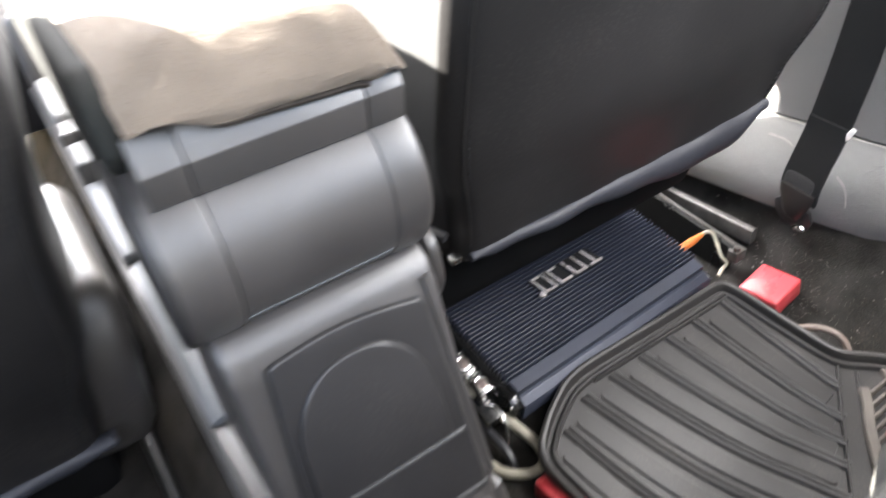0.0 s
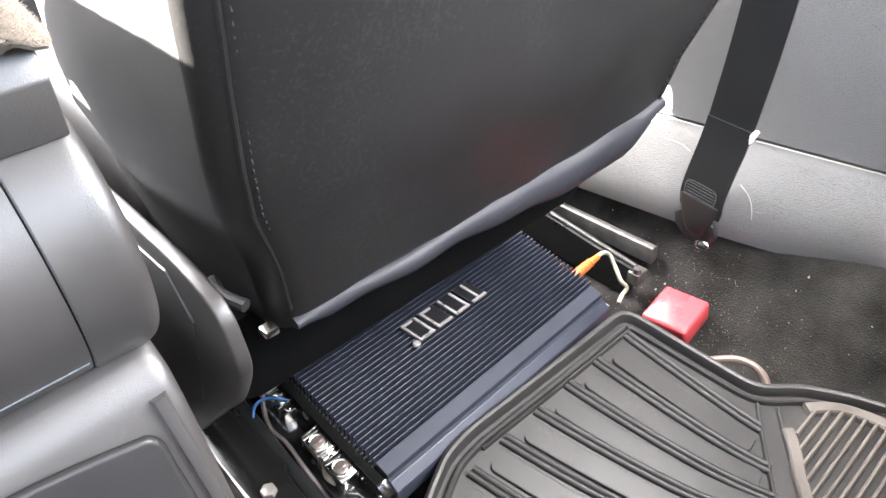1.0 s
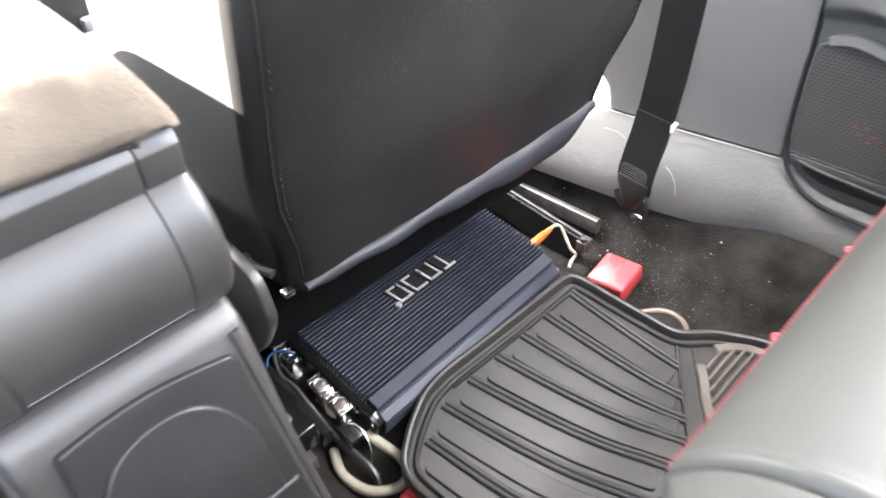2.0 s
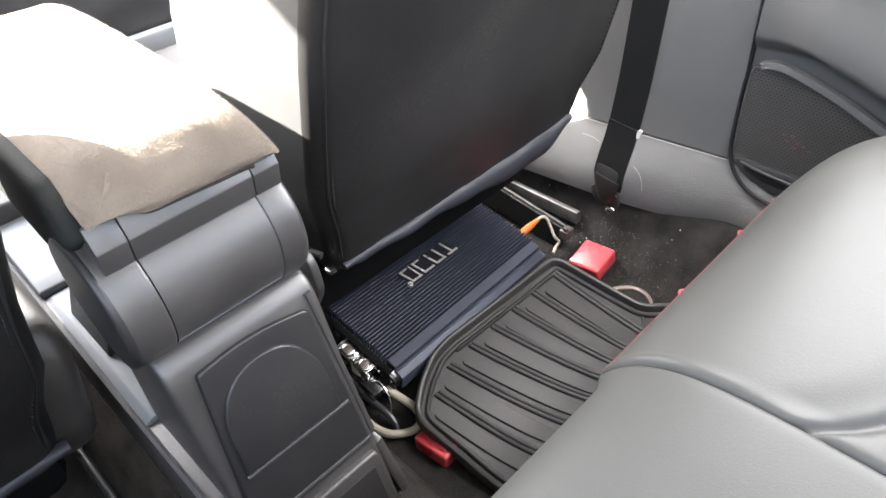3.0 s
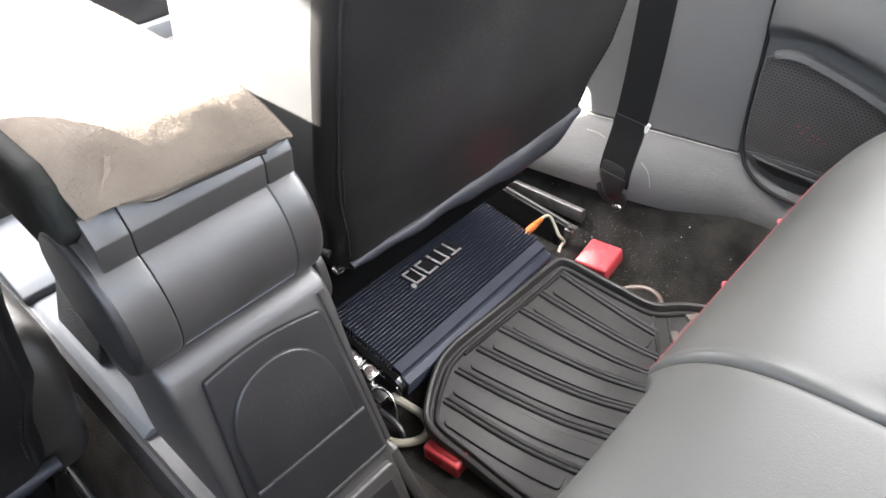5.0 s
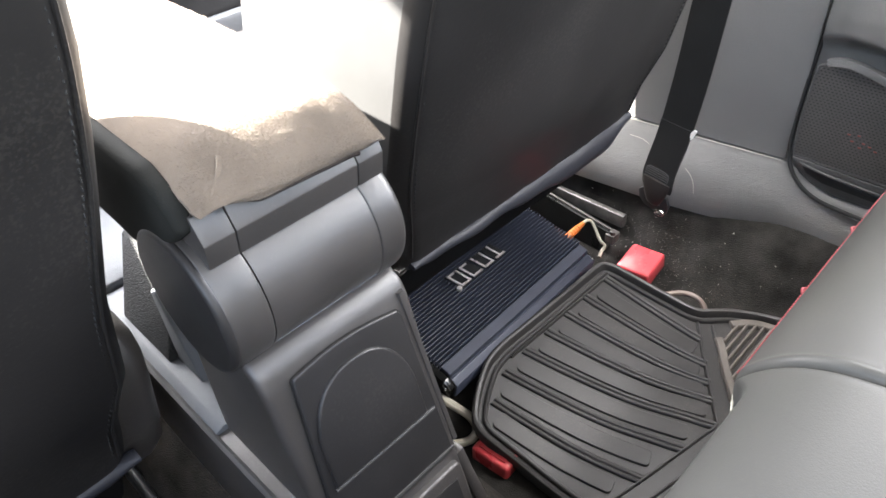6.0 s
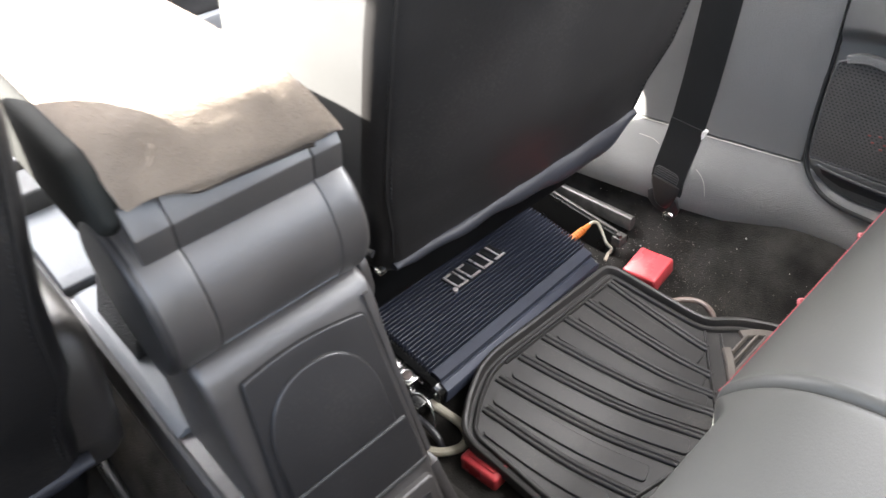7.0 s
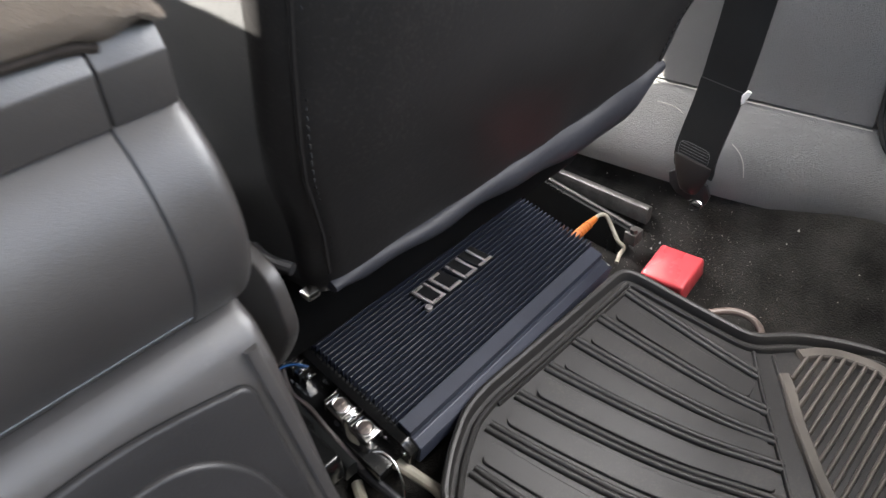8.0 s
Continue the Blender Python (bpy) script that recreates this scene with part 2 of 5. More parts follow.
def smooth_path(points, per=6):
    pts = [Vector(p) for p in points]
    out = []
    for i in range(len(pts) - 1):
        p0, p1, p2, p3 = pts[max(i - 1, 0)], pts[i], pts[i + 1], pts[min(i + 2, len(pts) - 1)]
        for k in range(per):
            t = k / per
            out.append(0.5 * ((2 * p1) + (p2 - p0) * t + (2 * p0 - 5 * p1 + 4 * p2 - p3) * t * t + (3 * p1 - p0 - 3 * p2 + p3) * t ** 3))
    return out + [pts[-1]]


def sweep(path, profile, up=(0, 0, 1), close=False, taper=None):
    """Carries a closed profile of (side, up) pairs along a path."""
    bm = bmesh.new()
    n, k = len(path), len(profile)
    rings = []
    for i, p in enumerate(path):
        a = path[(i - 1) % n] if close or i else path[0]
        b = path[(i + 1) % n] if close or i < n - 1 else path[-1]
        t = (Vector(b) - Vector(a)).normalized()
        side = t.cross(Vector(up)).normalized()
        v = side.cross(t)
        s = taper(i / (n - 1)) if taper else 1.0
        rings.append([bm.verts.new(Vector(p) + side * (x * s) + v * (y * s)) for x, y in profile])
    for i in range(n if close else n - 1):
        r, q = rings[i], rings[(i + 1) % n]
        for j in range(k):
            bm.faces.new((r[j], r[(j + 1) % k], q[(j + 1) % k], q[j]))
    if not close:
        bm.faces.new(rings[0])
        bm.faces.new(rings[-1][::-1])
    return bm


def circle(r, k=10):
    return [(r * math.cos(2 * math.pi * i / k), r * math.sin(2 * math.pi * i / k)) for i in range(k)]


def tube(points, r, k=10, per=6, up=(0.13, 0.21, 1)):
    return sweep(smooth_path(points, per), circle(r, k), up)


def cylinder(a, b, r, k=24, bevel=0.0, r2=None, seg=3):
    a, b = Vector(a), Vector(b)
    d = b - a
    bm = bmesh.new()
    m = Matrix.Translation((a + b) / 2) @ d.to_track_quat("Z", "Y").to_matrix().to_4x4()
    bmesh.ops.create_cone(bm, cap_ends=True, segments=k, radius1=r, radius2=r if r2 is None else r2, depth=d.length, matrix=m)
    if bevel:
        caps = [e for e in bm.edges if len([f for f in e.link_faces if len(f.verts) > 4]) == 1]
        bmesh.ops.bevel(bm, geom=caps, offset=bevel, segments=seg, affect="EDGES", profile=0.5)
    return bm


def lathe(profile, cy, cz, k=72):
    """A profile of (x, radius) pairs turned round an axis along x."""
    bm = bmesh.new()
    rings = [[bm.verts.new((x, cy + r * math.cos(a), cz + r * math.sin(a))) for a in span(0, 2 * math.pi, k + 1)[:-1]] for x, r in profile]
    for r, q in zip(rings, rings[1:]):
        for j in range(k):
            bm.faces.new((r[j], r[(j + 1) % k], q[(j + 1) % k], q[j]))
    bm.faces.new(rings[0])
    bm.faces.new(rings[-1][::-1])
    return bm


def smoothstep(x, a, b):
    t = max(0.0, min(1.0, (x - a) / (b - a)))
    return t * t * (3 - 2 * t)


def lerp_table(x, table):
    if x <= table[0][0]:
        return table[0][1]
    for (a, p), (b, q) in zip(table, table[1:]):
        if x <= b:
            return p + (q - p) * (x - a) / (b - a)
    return table[-1][1]


def sheet(fn, us, vs, thick, direction):
    """A curved sheet fn(u, v) with a back face moved by thick along direction."""
    bm = bmesh.new()
    d = Vector(direction) * thick
    front = [[bm.verts.new(fn(u, v)) for v in vs] for u in us]
    back = [[bm.verts.new(Vector(fn(u, v)) + d) for v in vs] for u in us]
    nu, nv = len(us), len(vs)
    for i in range(nu - 1):
        for j in range(nv - 1):
            bm.faces.new((front[i][j], front[i + 1][j], front[i + 1][j + 1], front[i][j + 1]))
            bm.faces.new((back[i][j], back[i][j + 1], back[i + 1][j + 1], back[i + 1][j]))
    for i in range(nu - 1):
        bm.faces.new((front[i][0], back[i][0], back[i + 1][0], front[i + 1][0]))
        bm.faces.new((front[i][-1], front[i + 1][-1], back[i + 1][-1], back[i][-1]))
    for j in range(nv - 1):
        bm.faces.new((front[0][j], front[0][j + 1], back[0][j + 1], back[0][j]))
        bm.faces.new((front[-1][j], back[-1][j], back[-1][j + 1], front[-1][j + 1]))
    return bm


def span(a, b, n):
    return [a + (b - a) * i / (n - 1) for i in range(n)]


MIDDLE = -0.211  # the car's middle plane


# ---------------------------------------------------------------- setting
def floor_height(x, y):
    z = -0.062 + 0.055 * smoothstep(y, 0.0, 0.28) * (1 - smoothstep(x, 0.33, 0.40))
    z += 0.115 * smoothstep(x, 0.40, 0.51) + 0.105 * smoothstep(-x, 0.81, 0.92)
    d = abs(x - MIDDLE)
    edge = 0.158
    z += (0.150 - 0.05 * smoothstep(y, 0.0, 0.28)) * (1 - smoothstep(d, 0.085, edge))
    z += 0.003 * noise.noise((x * 9, y * 9, 0)) + 0.0012 * noise.noise((x * 45, y * 45, 2))
    return z


def build_floor():
    bm = sheet(lambda u, v: (u, v, floor_height(u, v)), span(-0.98, 0.56, 150), span(-1.3, 1.15, 190), 0.03, (0, 0, -1))
    ob = mesh_object("floor", bm, M_CARPET)
    tagged(ob, "black needle-felt car carpet with dust and lint", "carpet", kind="structure")


build_floor()


def pillar_x(y, z):
    """Inner face of the pillar trim: flat above the seam, swelling inwards towards the sill."""
    x = 0.5155 - 0.112 * y
    x = min(x, 0.537)
    if z < 0.14:
        low = 1 - max(0.0, (z - 0.03)) / 0.11
        x -= (0.052 - 0.022 * smoothstep(-y, -0.01, 0.24)) * (1 - (1 - low) ** 2.0)
    else:
        x -= 0.012 * smoothstep(z, 0.14, 0.5)
    return x


def build_pillar():
    top = sheet(lambda y, z: (pillar_x(y, z), y, z), span(-0.1560, 0.42, 40), span(0.1385, 0.92, 30), 0.02, (1, 0, 0))
    ob = mesh_object("wall_pillar", top, M_TRIM)
    tagged(ob, "grained grey plastic upper pillar trim", "pillar trim", kind="structure")

    def low(y, v):
        # v runs down from the seam to the carpet; behind the pillar the trim goes on as the sill
        z = 0.1355 - 0.103 * v
        crest = smoothstep(-y, 0.165, 0.235)
        z -= 0.028 * crest * (1 - v)
        x = pillar_x(y, z)
        x -= 0.004 * math.sin(math.pi * v) - 0.006 * (1 - smoothstep(v, 0.0, 0.06))
        return (x, y, z)

    ob = mesh_object("wall_sill_trim", sheet(low, span(-0.75, 0.42, 80), span(0, 1, 22), 0.012, (1, 0, -0.2)), M_TRIM)
    tagged(ob, "grained grey plastic sill trim below the seam", "sill trim", kind="structure")
    # two hair-thin scuffs beside the belt anchor
    for pts in ([(0.4834, -0.036, 0.0972), (0.4814, -0.047, 0.0902), (0.4784, -0.055, 0.0802), (0.4754, -0.060, 0.0652)], [(0.4864, 0.065, 0.1182), (0.4884, 0.044, 0.1172), (0.4874, 0.030, 0.1125)]):
        part("scuff", tube(pts, 0.0005, 6, 6), M_LINT, ob, "hair-thin pale scuff")
    # joint of the two mouldings: the glint on its edge painted in the lint colour
    path = [(pillar_x(y, 0.137) - 0.0016, y, 0.1362) for y in span(-0.158, 0.40, 40)]
    ob = mesh_object("trim_seam", sweep([Vector(p) for p in path], circle(0.0006, 6)), M_LINT)
    tagged(ob, "thin joint between the pillar mouldings, its bright edge painted pale", "trim joint", kind="structure")


build_pillar()


def build_rear_door():
    door = thing("door_rear", (0.54, -0.17, 0.1), "closed rear door with grey grained panel, ledge and speaker grille", "car door", kind="structure")
    inv = Matrix.Translation((-0.54, 0.17, -0.1))

    def put(name, bm, mat, label=""):
        bmesh.ops.transform(bm, matrix=inv, verts=bm.verts)
        return part(name, bm, mat, door, label)

    def ledge_z(y):
        return lerp_table(-y, [(0.155, 0.306), (0.195, 0.315), (0.24, 0.314), (0.29, 0.299), (0.34, 0.280), (0.45, 0.244), (0.60, 0.20), (0.95, 0.14)])

    def face(y, z):
        lz = ledge_z(y)
        x = 0.532
        x -= (0.012 + 0.022 * smoothstep(-y, 0.165, 0.27)) * smoothstep(z, lz - 0.003, lz + 0.020) * (1 - 0.35 * smoothstep(z, lz + 0.03, lz + 0.12))
        x += 0.03 * smoothstep(z, 0.47, 0.60)
        x -= 0.010 * smoothstep(0.12 - z, 0.0, 0.08)
        return (x, y, z)

    put("panel", sheet(face, span(-0.1615, -0.95, 70), span(0.105, 0.60, 190), 0.03, (1, 0, 0)), M_DOOR)
    # grille: leaf-shaped, framed by a narrow rim, with a smooth pocket under it
    rim2d = [(-0.1665, 0.153), (-0.1640, 0.19), (-0.1635, 0.23), (-0.1655, 0.276), (-0.172, 0.286), (-0.193, 0.2915), (-0.219, 0.2880), (-0.278, 0.2710), (-0.336, 0.2480),
             (-0.46, 0.198), (-0.46, 0.150), (-0.26, 0.1505)]
    put("speaker_grille", prism(rim2d, "x", 0.5270, 0.534, 0.0008, 1), M_GRILLE, "dark perforated speaker grille")
    loop = smooth_path([(0.5285, y, z) for y, z in rim2d] + [(0.5285, *rim2d[0])], 4)[:-1]
    put("grille_rim", sweep(loop, circle(0.0021, 8), up=(1, 0.01, 0.02), close=True), M_TRIM_DARK)
    lip = smooth_path([(0.5290, -0.176, 0.2905), (0.5270, -0.196, 0.2965), (0.5245, -0.222, 0.2940), (0.522, -0.280, 0.2775), (0.520, -0.338, 0.2550), (0.519, -0.46, 0.205)], 6)
    put("grille_lip", sweep(lip, [(0.006, -0.0045), (-0.004, -0.0040), (-0.0058, 0.0), (-0.004, 0.0042), (0.006, 0.0050)], up=(0, 0.2, 1)), M_TRIM, "narrow rounded lip above the grille")
    put("pocket", prism([(-0.1668, 0.1500), (-0.171, 0.140), (-0.182, 0.1285), (-0.200, 0.1185), (-0.225, 0.1135), (-0.36, 0.111), (-0.46, 0.112), (-0.46, 0.1472), (-0.26, 0.1476)], "x", 0.5255, 0.533, 0.0015, 2), M_TRIM_DARK, "smooth dark pocket under the grille")
    put("pocket_slot", prism([(-0.184, 0.1415), (-0.190, 0.133), (-0.215, 0.1250), (-0.30, 0.1225), (-0.36, 0.1230), (-0.36, 0.1290), (-0.26, 0.1335)], "x", 0.5238, 0.5262, 0.0009), M_DARK, "dark slot under the grille")
    put("pocket_lip", tube([(0.5245, -0.180, 0.1445), (0.5235, -0.22, 0.1395), (0.5230, -0.30, 0.1365), (0.523, -0.42, 0.1365)], 0.0020, 8), M_TRIM_DARK)
    for y, z in ((-0.226, 0.205), (-0.232, 0.197), (-0.238, 0.207), (-0.246, 0.198), (-0.254, 0.196), (-0.243, 0.191), (-0.262, 0.192)):
        put("emblem_mark", box((0.5262, y - 0.0020, z - 0.0010), (0.5277, y + 0.0020, z + 0.0010), 0.0004), M_BROWN_RED, "small red mark on the grille")
    edge = smooth_path([(0.5325, -0.1660, 0.75), (0.5325, -0.1635, 0.50), (0.5325, -0.1605, 0.36), (0.5325, -0.1580, 0.305), (0.5315, -0.1570, 0.235), (0.5290, -0.1590, 0.168), (0.5255, -0.1655, 0.143), (0.5205, -0.1790, 0.124), (0.5155, -0.2050, 0.108), (0.512, -0.245, 0.102), (0.510, -0.34, 0.101), (0.510, -0.6, 0.101)], 6)
    put("door_gap", sweep(edge, circle(0.0030, 8), up=(1, 0.02, 0.03)), M_GAP, "black rubber seal along the door's edge")


build_rear_door()


def build_shell():
    """The rest of the cabin: doors, roof, bulkheads, with the window openings left free."""
    def wall(name, lo, hi, mat, label, cat="car body"):
        ob = mesh_object(name, box(lo, hi, 0.008), mat)
        tagged(ob, label, cat, kind="structure")

    wall("wall_near_front_door", (-0.99, 0.20, 0.02), (-0.94, 1.15, 0.42), M_TRIM_DARK, "dark grey front door panel under an open window")
    wall("wall_near_rear_door", (-0.99, -1.30, 0.02), (-0.94, 0.02, 0.52), M_TRIM_DARK, "dark grey rear door panel below its window")
    wall("wall_near_pillar", (-0.99, 0.025, 0.02), (-0.95, 0.19, 1.05), M_TRIM, "grey centre pillar trim between the doors")
    wall("wall_far_front_door", (0.535, 0.43, 0.02), (0.57, 1.15, 0.50), M_TRIM_DARK, "dark grey front passenger door panel")
    wall("wall_far_rear_upper", (0.545, -1.30, 0.90), (0.57, 1.15, 1.06), M_TRIM, "grey window frame rail above the doors")
    wall("wall_far_rear_sill", (0.575, -1.30, -0.06), (0.60, 1.15, 0.58), M_TRIM_DARK, "dark outer skin of the closed rear door")
    wall("wall_dashboard", (-0.93, 0.86, 0.12), (0.53, 1.15, 0.655), M_DARK, "black dashboard with a soft top", "dashboard")
    wall("wall_dashboard_lower_panel", (0.10, 0.828, 0.10), (0.50, 0.856, 0.214), M_DASH_PANEL, "pale grey lower panel of the dashboard", "dashboard")
    # unseen box, added only to block the sun from the console deck
    wall("wall_deck_sun_block", (-0.90, 0.84, 0.66), (-0.46, 1.05, 0.775), M_DARK, "unseen black box added to keep sun off the console deck", "dashboard")
    wall("wall_rear_bench_back", (-0.98, -1.10, 0.30), (0.54, -0.92, 0.82), M_SEAT_REAR, "dark grey leather rear backrest", "rear backrest")
    wall("wall_parcel_shelf", (-0.98, -1.32, 0.74), (0.54, -1.11, 0.80), M_TRIM_DARK, "dark parcel shelf behind the backrest", "parcel shelf")
    # unseen roof: edges placed to admit or stop sun, pale for overhead bounce
    ob = mesh_object("ceiling", box((-0.80, -0.78, 1.07), (0.57, 0.75, 1.10), 0.01), M_ROOF)
    tagged(ob, "unseen pale grey roof lining, cut to steer sun and bounce light", "roof lining", kind="structure")


build_shell()


# ---------------------------------------------------------------- amplifier
def build_amplifier():
    amp = thing("amplifier", (0, 0, 0), "black finned car amplifier lying on the carpet under the seat", "amplifier")
    ex, ey, ez = Vector((0.9992, 0.0404, -0.0061)), Vector((-0.0381, 0.9763, 0.2128)), Vector((0.0146, -0.2124, 0.9771))
    amp.matrix_world = Matrix(((ex.x, ey.x, ez.x, 0), (ex.y, ey.y, ez.y, 0), (ex.z, ey.z, ez.z, 0), (0, 0, 0, 1)))
    L, W, H = 0.336, 0.205, 0.050
    # heat-sink core: flat shoulder, a step, a sloping facet, and the side below
    prof = [(-0.0025, -0.0140), (0.0072, -0.0088), (0.0112, -0.0092), (0.0120, -0.0022), (0.0282, -0.0010), (0.0288, -0.0105), (W - 0.004, -0.0105), (W, -0.013), (W, -H), (0.004, -H), (0.004, -0.042), (-0.0020, -0.038)]
    x_in = 0.0075
    part("heat_sink", prism(prof, "x", x_in, L - 0.005, 0.0006, 1), M_AMP, amp, "anodised black heat sink", smooth=False)
    fin = prism([(-0.0012, -0.0112), (-0.0009, -0.0004), (-0.0006, 0.0003), (0.0, 0.0006), (0.0006, 0.0003), (0.0009, -0.0004), (0.0012, -0.0112)], "x", x_in + 0.0004, L - 0.0006)
    first = part("fin", fin, M_AMP_FIN, amp)
    pitch = 0.0055
    first.location = (0, 0.0318, 0)
    for i in range(1, 31):
        f = new("fin", first.data)
        f.parent = amp
        f.location = (0, 0.0318 + i * pitch, 0)
    rib0 = part("side_rib", prism([(-0.0016, 0.0), (-0.0006, 0.0011), (0.0, 0.0011), (0.0, -0.0011), (-0.0006, -0.0011)], "x", x_in, L - 0.001), M_AMP, amp)
    rib0.matrix_basis = Matrix.Translation((0, -0.0020, -0.0165))
    for i in range(1, 6):
        r = new("side_rib", rib0.data)
        r.parent = amp
        r.matrix_basis = Matrix.Translation((0, -0.0020, -0.0165 - 0.0040 * i))
    for x0, x1, top in ((-0.0045, x_in - 0.0003, -0.0062), (L - 0.0048, L - 0.0010, -0.010)):
        part("end_plate", prism([(-0.001, -0.0125), (0.008, top - 0.002), (0.012, top), (W - 0.003, top - 0.002), (W - 0.001, -H), (0.0, -H)], "x", x0, x1, 0.0012, 2), M_GLOSS, amp, "glossy black end plate")
    # badge: plain silver bars on dark plates
    tilt = 0.006
    for i in range(4):
        x0 = 0.128 + 0.0262 * i
        plate = prism([(x0 - 0.001, 0.0945), (x0 + 0.0215, 0.0945), (x0 + 0.0215 - tilt, 0.1235), (x0 - 0.001 - tilt, 0.1235)], "z", 0.0007, 0.0026, 0.0004, 1)
        pl = part("badge_plate", plate, M_DARK, amp)
        low = prism([(x0, 0.0955), (x0 + 0.0205, 0.0955), (x0 + 0.0197, 0.0988), (x0 - 0.0008, 0.0988)], "z", 0.0022, 0.0046, 0.0005, 1)
        part("badge_bar", low, M_SILVER, pl, "polished silver badge bar")
        strokes = {0: (0.0, 0.0172), 1: (0.0,), 2: (0.0, 0.0172), 3: (0.009,)}[i]
        for a in strokes:
            b = a + 0.0031
            st = prism([(x0 + a - 0.0008, 0.0988), (x0 + b - 0.0008, 0.0988), (x0 + b - tilt + 0.0012, 0.1222), (x0 + a - tilt + 0.0012, 0.1222)], "z", 0.0022, 0.0044, 0.0005, 1)
            part("badge_bar", st, M_SILVER, pl)
        if i < 2:
            far = prism([(x0 + 0.002 - tilt, 0.1195), (x0 + 0.0165 - tilt, 0.1195), (x0 + 0.0163 - tilt, 0.1222), (x0 + 0.0016 - tilt, 0.1222)], "z", 0.0022, 0.0043, 0.0005, 1)
            part("badge_bar", far, M_SILVER, pl)
    part("badge_dot", cylinder((0.1225, 0.0965, 0.0), (0.1225, 0.0965, 0.004), 0.0042, 18, 0.0008), M_SILVER, amp, "small round silver badge dot")

    # power terminals: nickel blocks with sunk screws between thin upright lips
    shelf = prism([(0.010, -H + 0.002), (0.010, -0.026), (0.185, -0.026), (0.185, -H + 0.002)], "x", -0.032, -0.0046, 0.0012, 2)
    part("terminal_shelf", shelf, M_GLOSS, amp, "glossy black terminal shelf")

    def ring(cx, cy, cz, r, thick):
        return sweep([Vector((cx + r * math.cos(a), cy + r * math.sin(a), cz)) for a in span(0, 2 * math.pi, 25)[:-1]], circle(thick, 8), close=True)

    def screw(cx, cy, cz, r):
        return join(cylinder((cx, cy, cz - 0.004), (cx, cy, cz), r, 20, 0.0008), box((cx - r * 0.75, cy - 0.0008, cz - 0.0004), (cx + r * 0.75, cy + 0.0008, cz + 0.0006), 0.0002, 1),
                    box((cx - 0.0008, cy - r * 0.75, cz - 0.0004), (cx + 0.0008, cy + r * 0.75, cz + 0.0006), 0.0002, 1))

    for y in (0.0470, 0.0800):
        blk = part("power_terminal", join(box((-0.0245, y - 0.0120, -0.027), (-0.0060, y + 0.0120, -0.0085), 0.0016), ring(-0.0155, y, -0.0083, 0.0080, 0.0013)), M_NICKEL, amp, "nickel-plated power terminal")
        part("screw", screw(-0.0155, y, -0.0072, 0.0064), M_BRASS, blk, "dull brassy cross-head screw")
        for s in (-1, 1):
            part("lip", box((-0.0240, y + s * 0.0133 - 0.0006, -0.026), (-0.0058, y + s * 0.0133 + 0.0006, -0.0048), 0.0003, 1), M_NICKEL, blk)
    part("terminal_bridge", join(box((-0.0215, 0.0612, -0.027), (-0.0075, 0.0658, -0.0110), 0.0010), cylinder((-0.0145, 0.0635, -0.0115), (-0.0145, 0.0635, -0.0090), 0.0021, 12, 0.0004)), M_NICKEL, amp, "small nickel bridge between the terminals")
    for k in range(4):
        y = 0.126 + 0.0105 * k
        blk = part("speaker_terminal", box((-0.0215, y - 0.0036, -0.027), (-0.0075, y + 0.0036, -0.0095), 0.0010, 1), M_NICKEL, amp, "small nickel speaker terminal")
        part("screw", screw(-0.0145, y, -0.0082, 0.0029), M_NICKEL, blk)
        part("lip", box((-0.0225, y + 0.0049, -0.026), (-0.0065, y + 0.0058, -0.0062), 0.0003, 1), M_NICKEL, blk)
    for x, y, z in ((-0.0046, 0.0062, -0.0150), (-0.0046, W - 0.012, -0.016), (-0.0046, 0.030, -0.0165)):
        part("end_screw", cylinder((x, y, z), (x - 0.0018, y, z), 0.0022, 14, 0.0004), M_NICKEL, amp, "bright end-plate screw")


build_amplifier()


# ---------------------------------------------------------------- cables
def cable(name, pts, r, mat, label, per=8):
    tagged(mesh_object(name, tube(pts, r, 10, per), mat), label, "cable")


cable("power_cable", [(-0.018, 0.068, -0.004), (-0.0248, 0.057, -0.016), (-0.0190, 0.038, -0.025), (-0.0112, 0.018, -0.030), (-0.005, -0.004, -0.037), (0.000, -0.026, -0.044), (-0.004, -0.042, -0.050), (-0.018, -0.0475, -0.0525), (-0.034, -0.040, -0.0535), (-0.0475, -0.026, -0.0535), (-0.0535, -0.006, -0.0535), (-0.0535, 0.015, -0.052), (-0.043, 0.04, -0.050)],
      0.0056, M_CREAM, "thick cream power cable looped under the mat's corner")
cable("ground_cable", [(-0.020, 0.080, -0.006), (-0.031, 0.076, -0.018), (-0.036, 0.056, -0.030), (-0.034, 0.028, -0.040), (-0.030, 0.0, -0.047), (-0.030, -0.018, -0.055), (-0.034, -0.03, -0.066)],
      0.0050, M_BLACK_WIRE, "thick black cable running from the amplifier terminal")
cable("speaker_wire", [(-0.014, 0.131, 0.019), (-0.0232, 0.1382, 0.0260), (-0.0345, 0.1431, 0.0280), (-0.0435, 0.1410, 0.0268), (-0.0485, 0.1365, 0.0220), (-0.0500, 0.1340, 0.0150), (-0.0500, 0.1325, 0.0), (-0.048, 0.131, -0.030)],
      0.0015, M_BLUE, "thin blue wire curling from the speaker terminal")
cable("speaker_wire", [(-0.016, 0.160, 0.026), (-0.0275, 0.152, 0.027), (-0.0362, 0.1406, 0.0150), (-0.0407, 0.1231, 0.0080), (-0.0377, 0.1036, 0.0030), (-0.0384, 0.0776, -0.0060), (-0.0365, 0.055, -0.020), (-0.034, 0.03, -0.040)],
      0.0023, M_GREY_WIRE, "thin grey-brown wire beside the blue one")
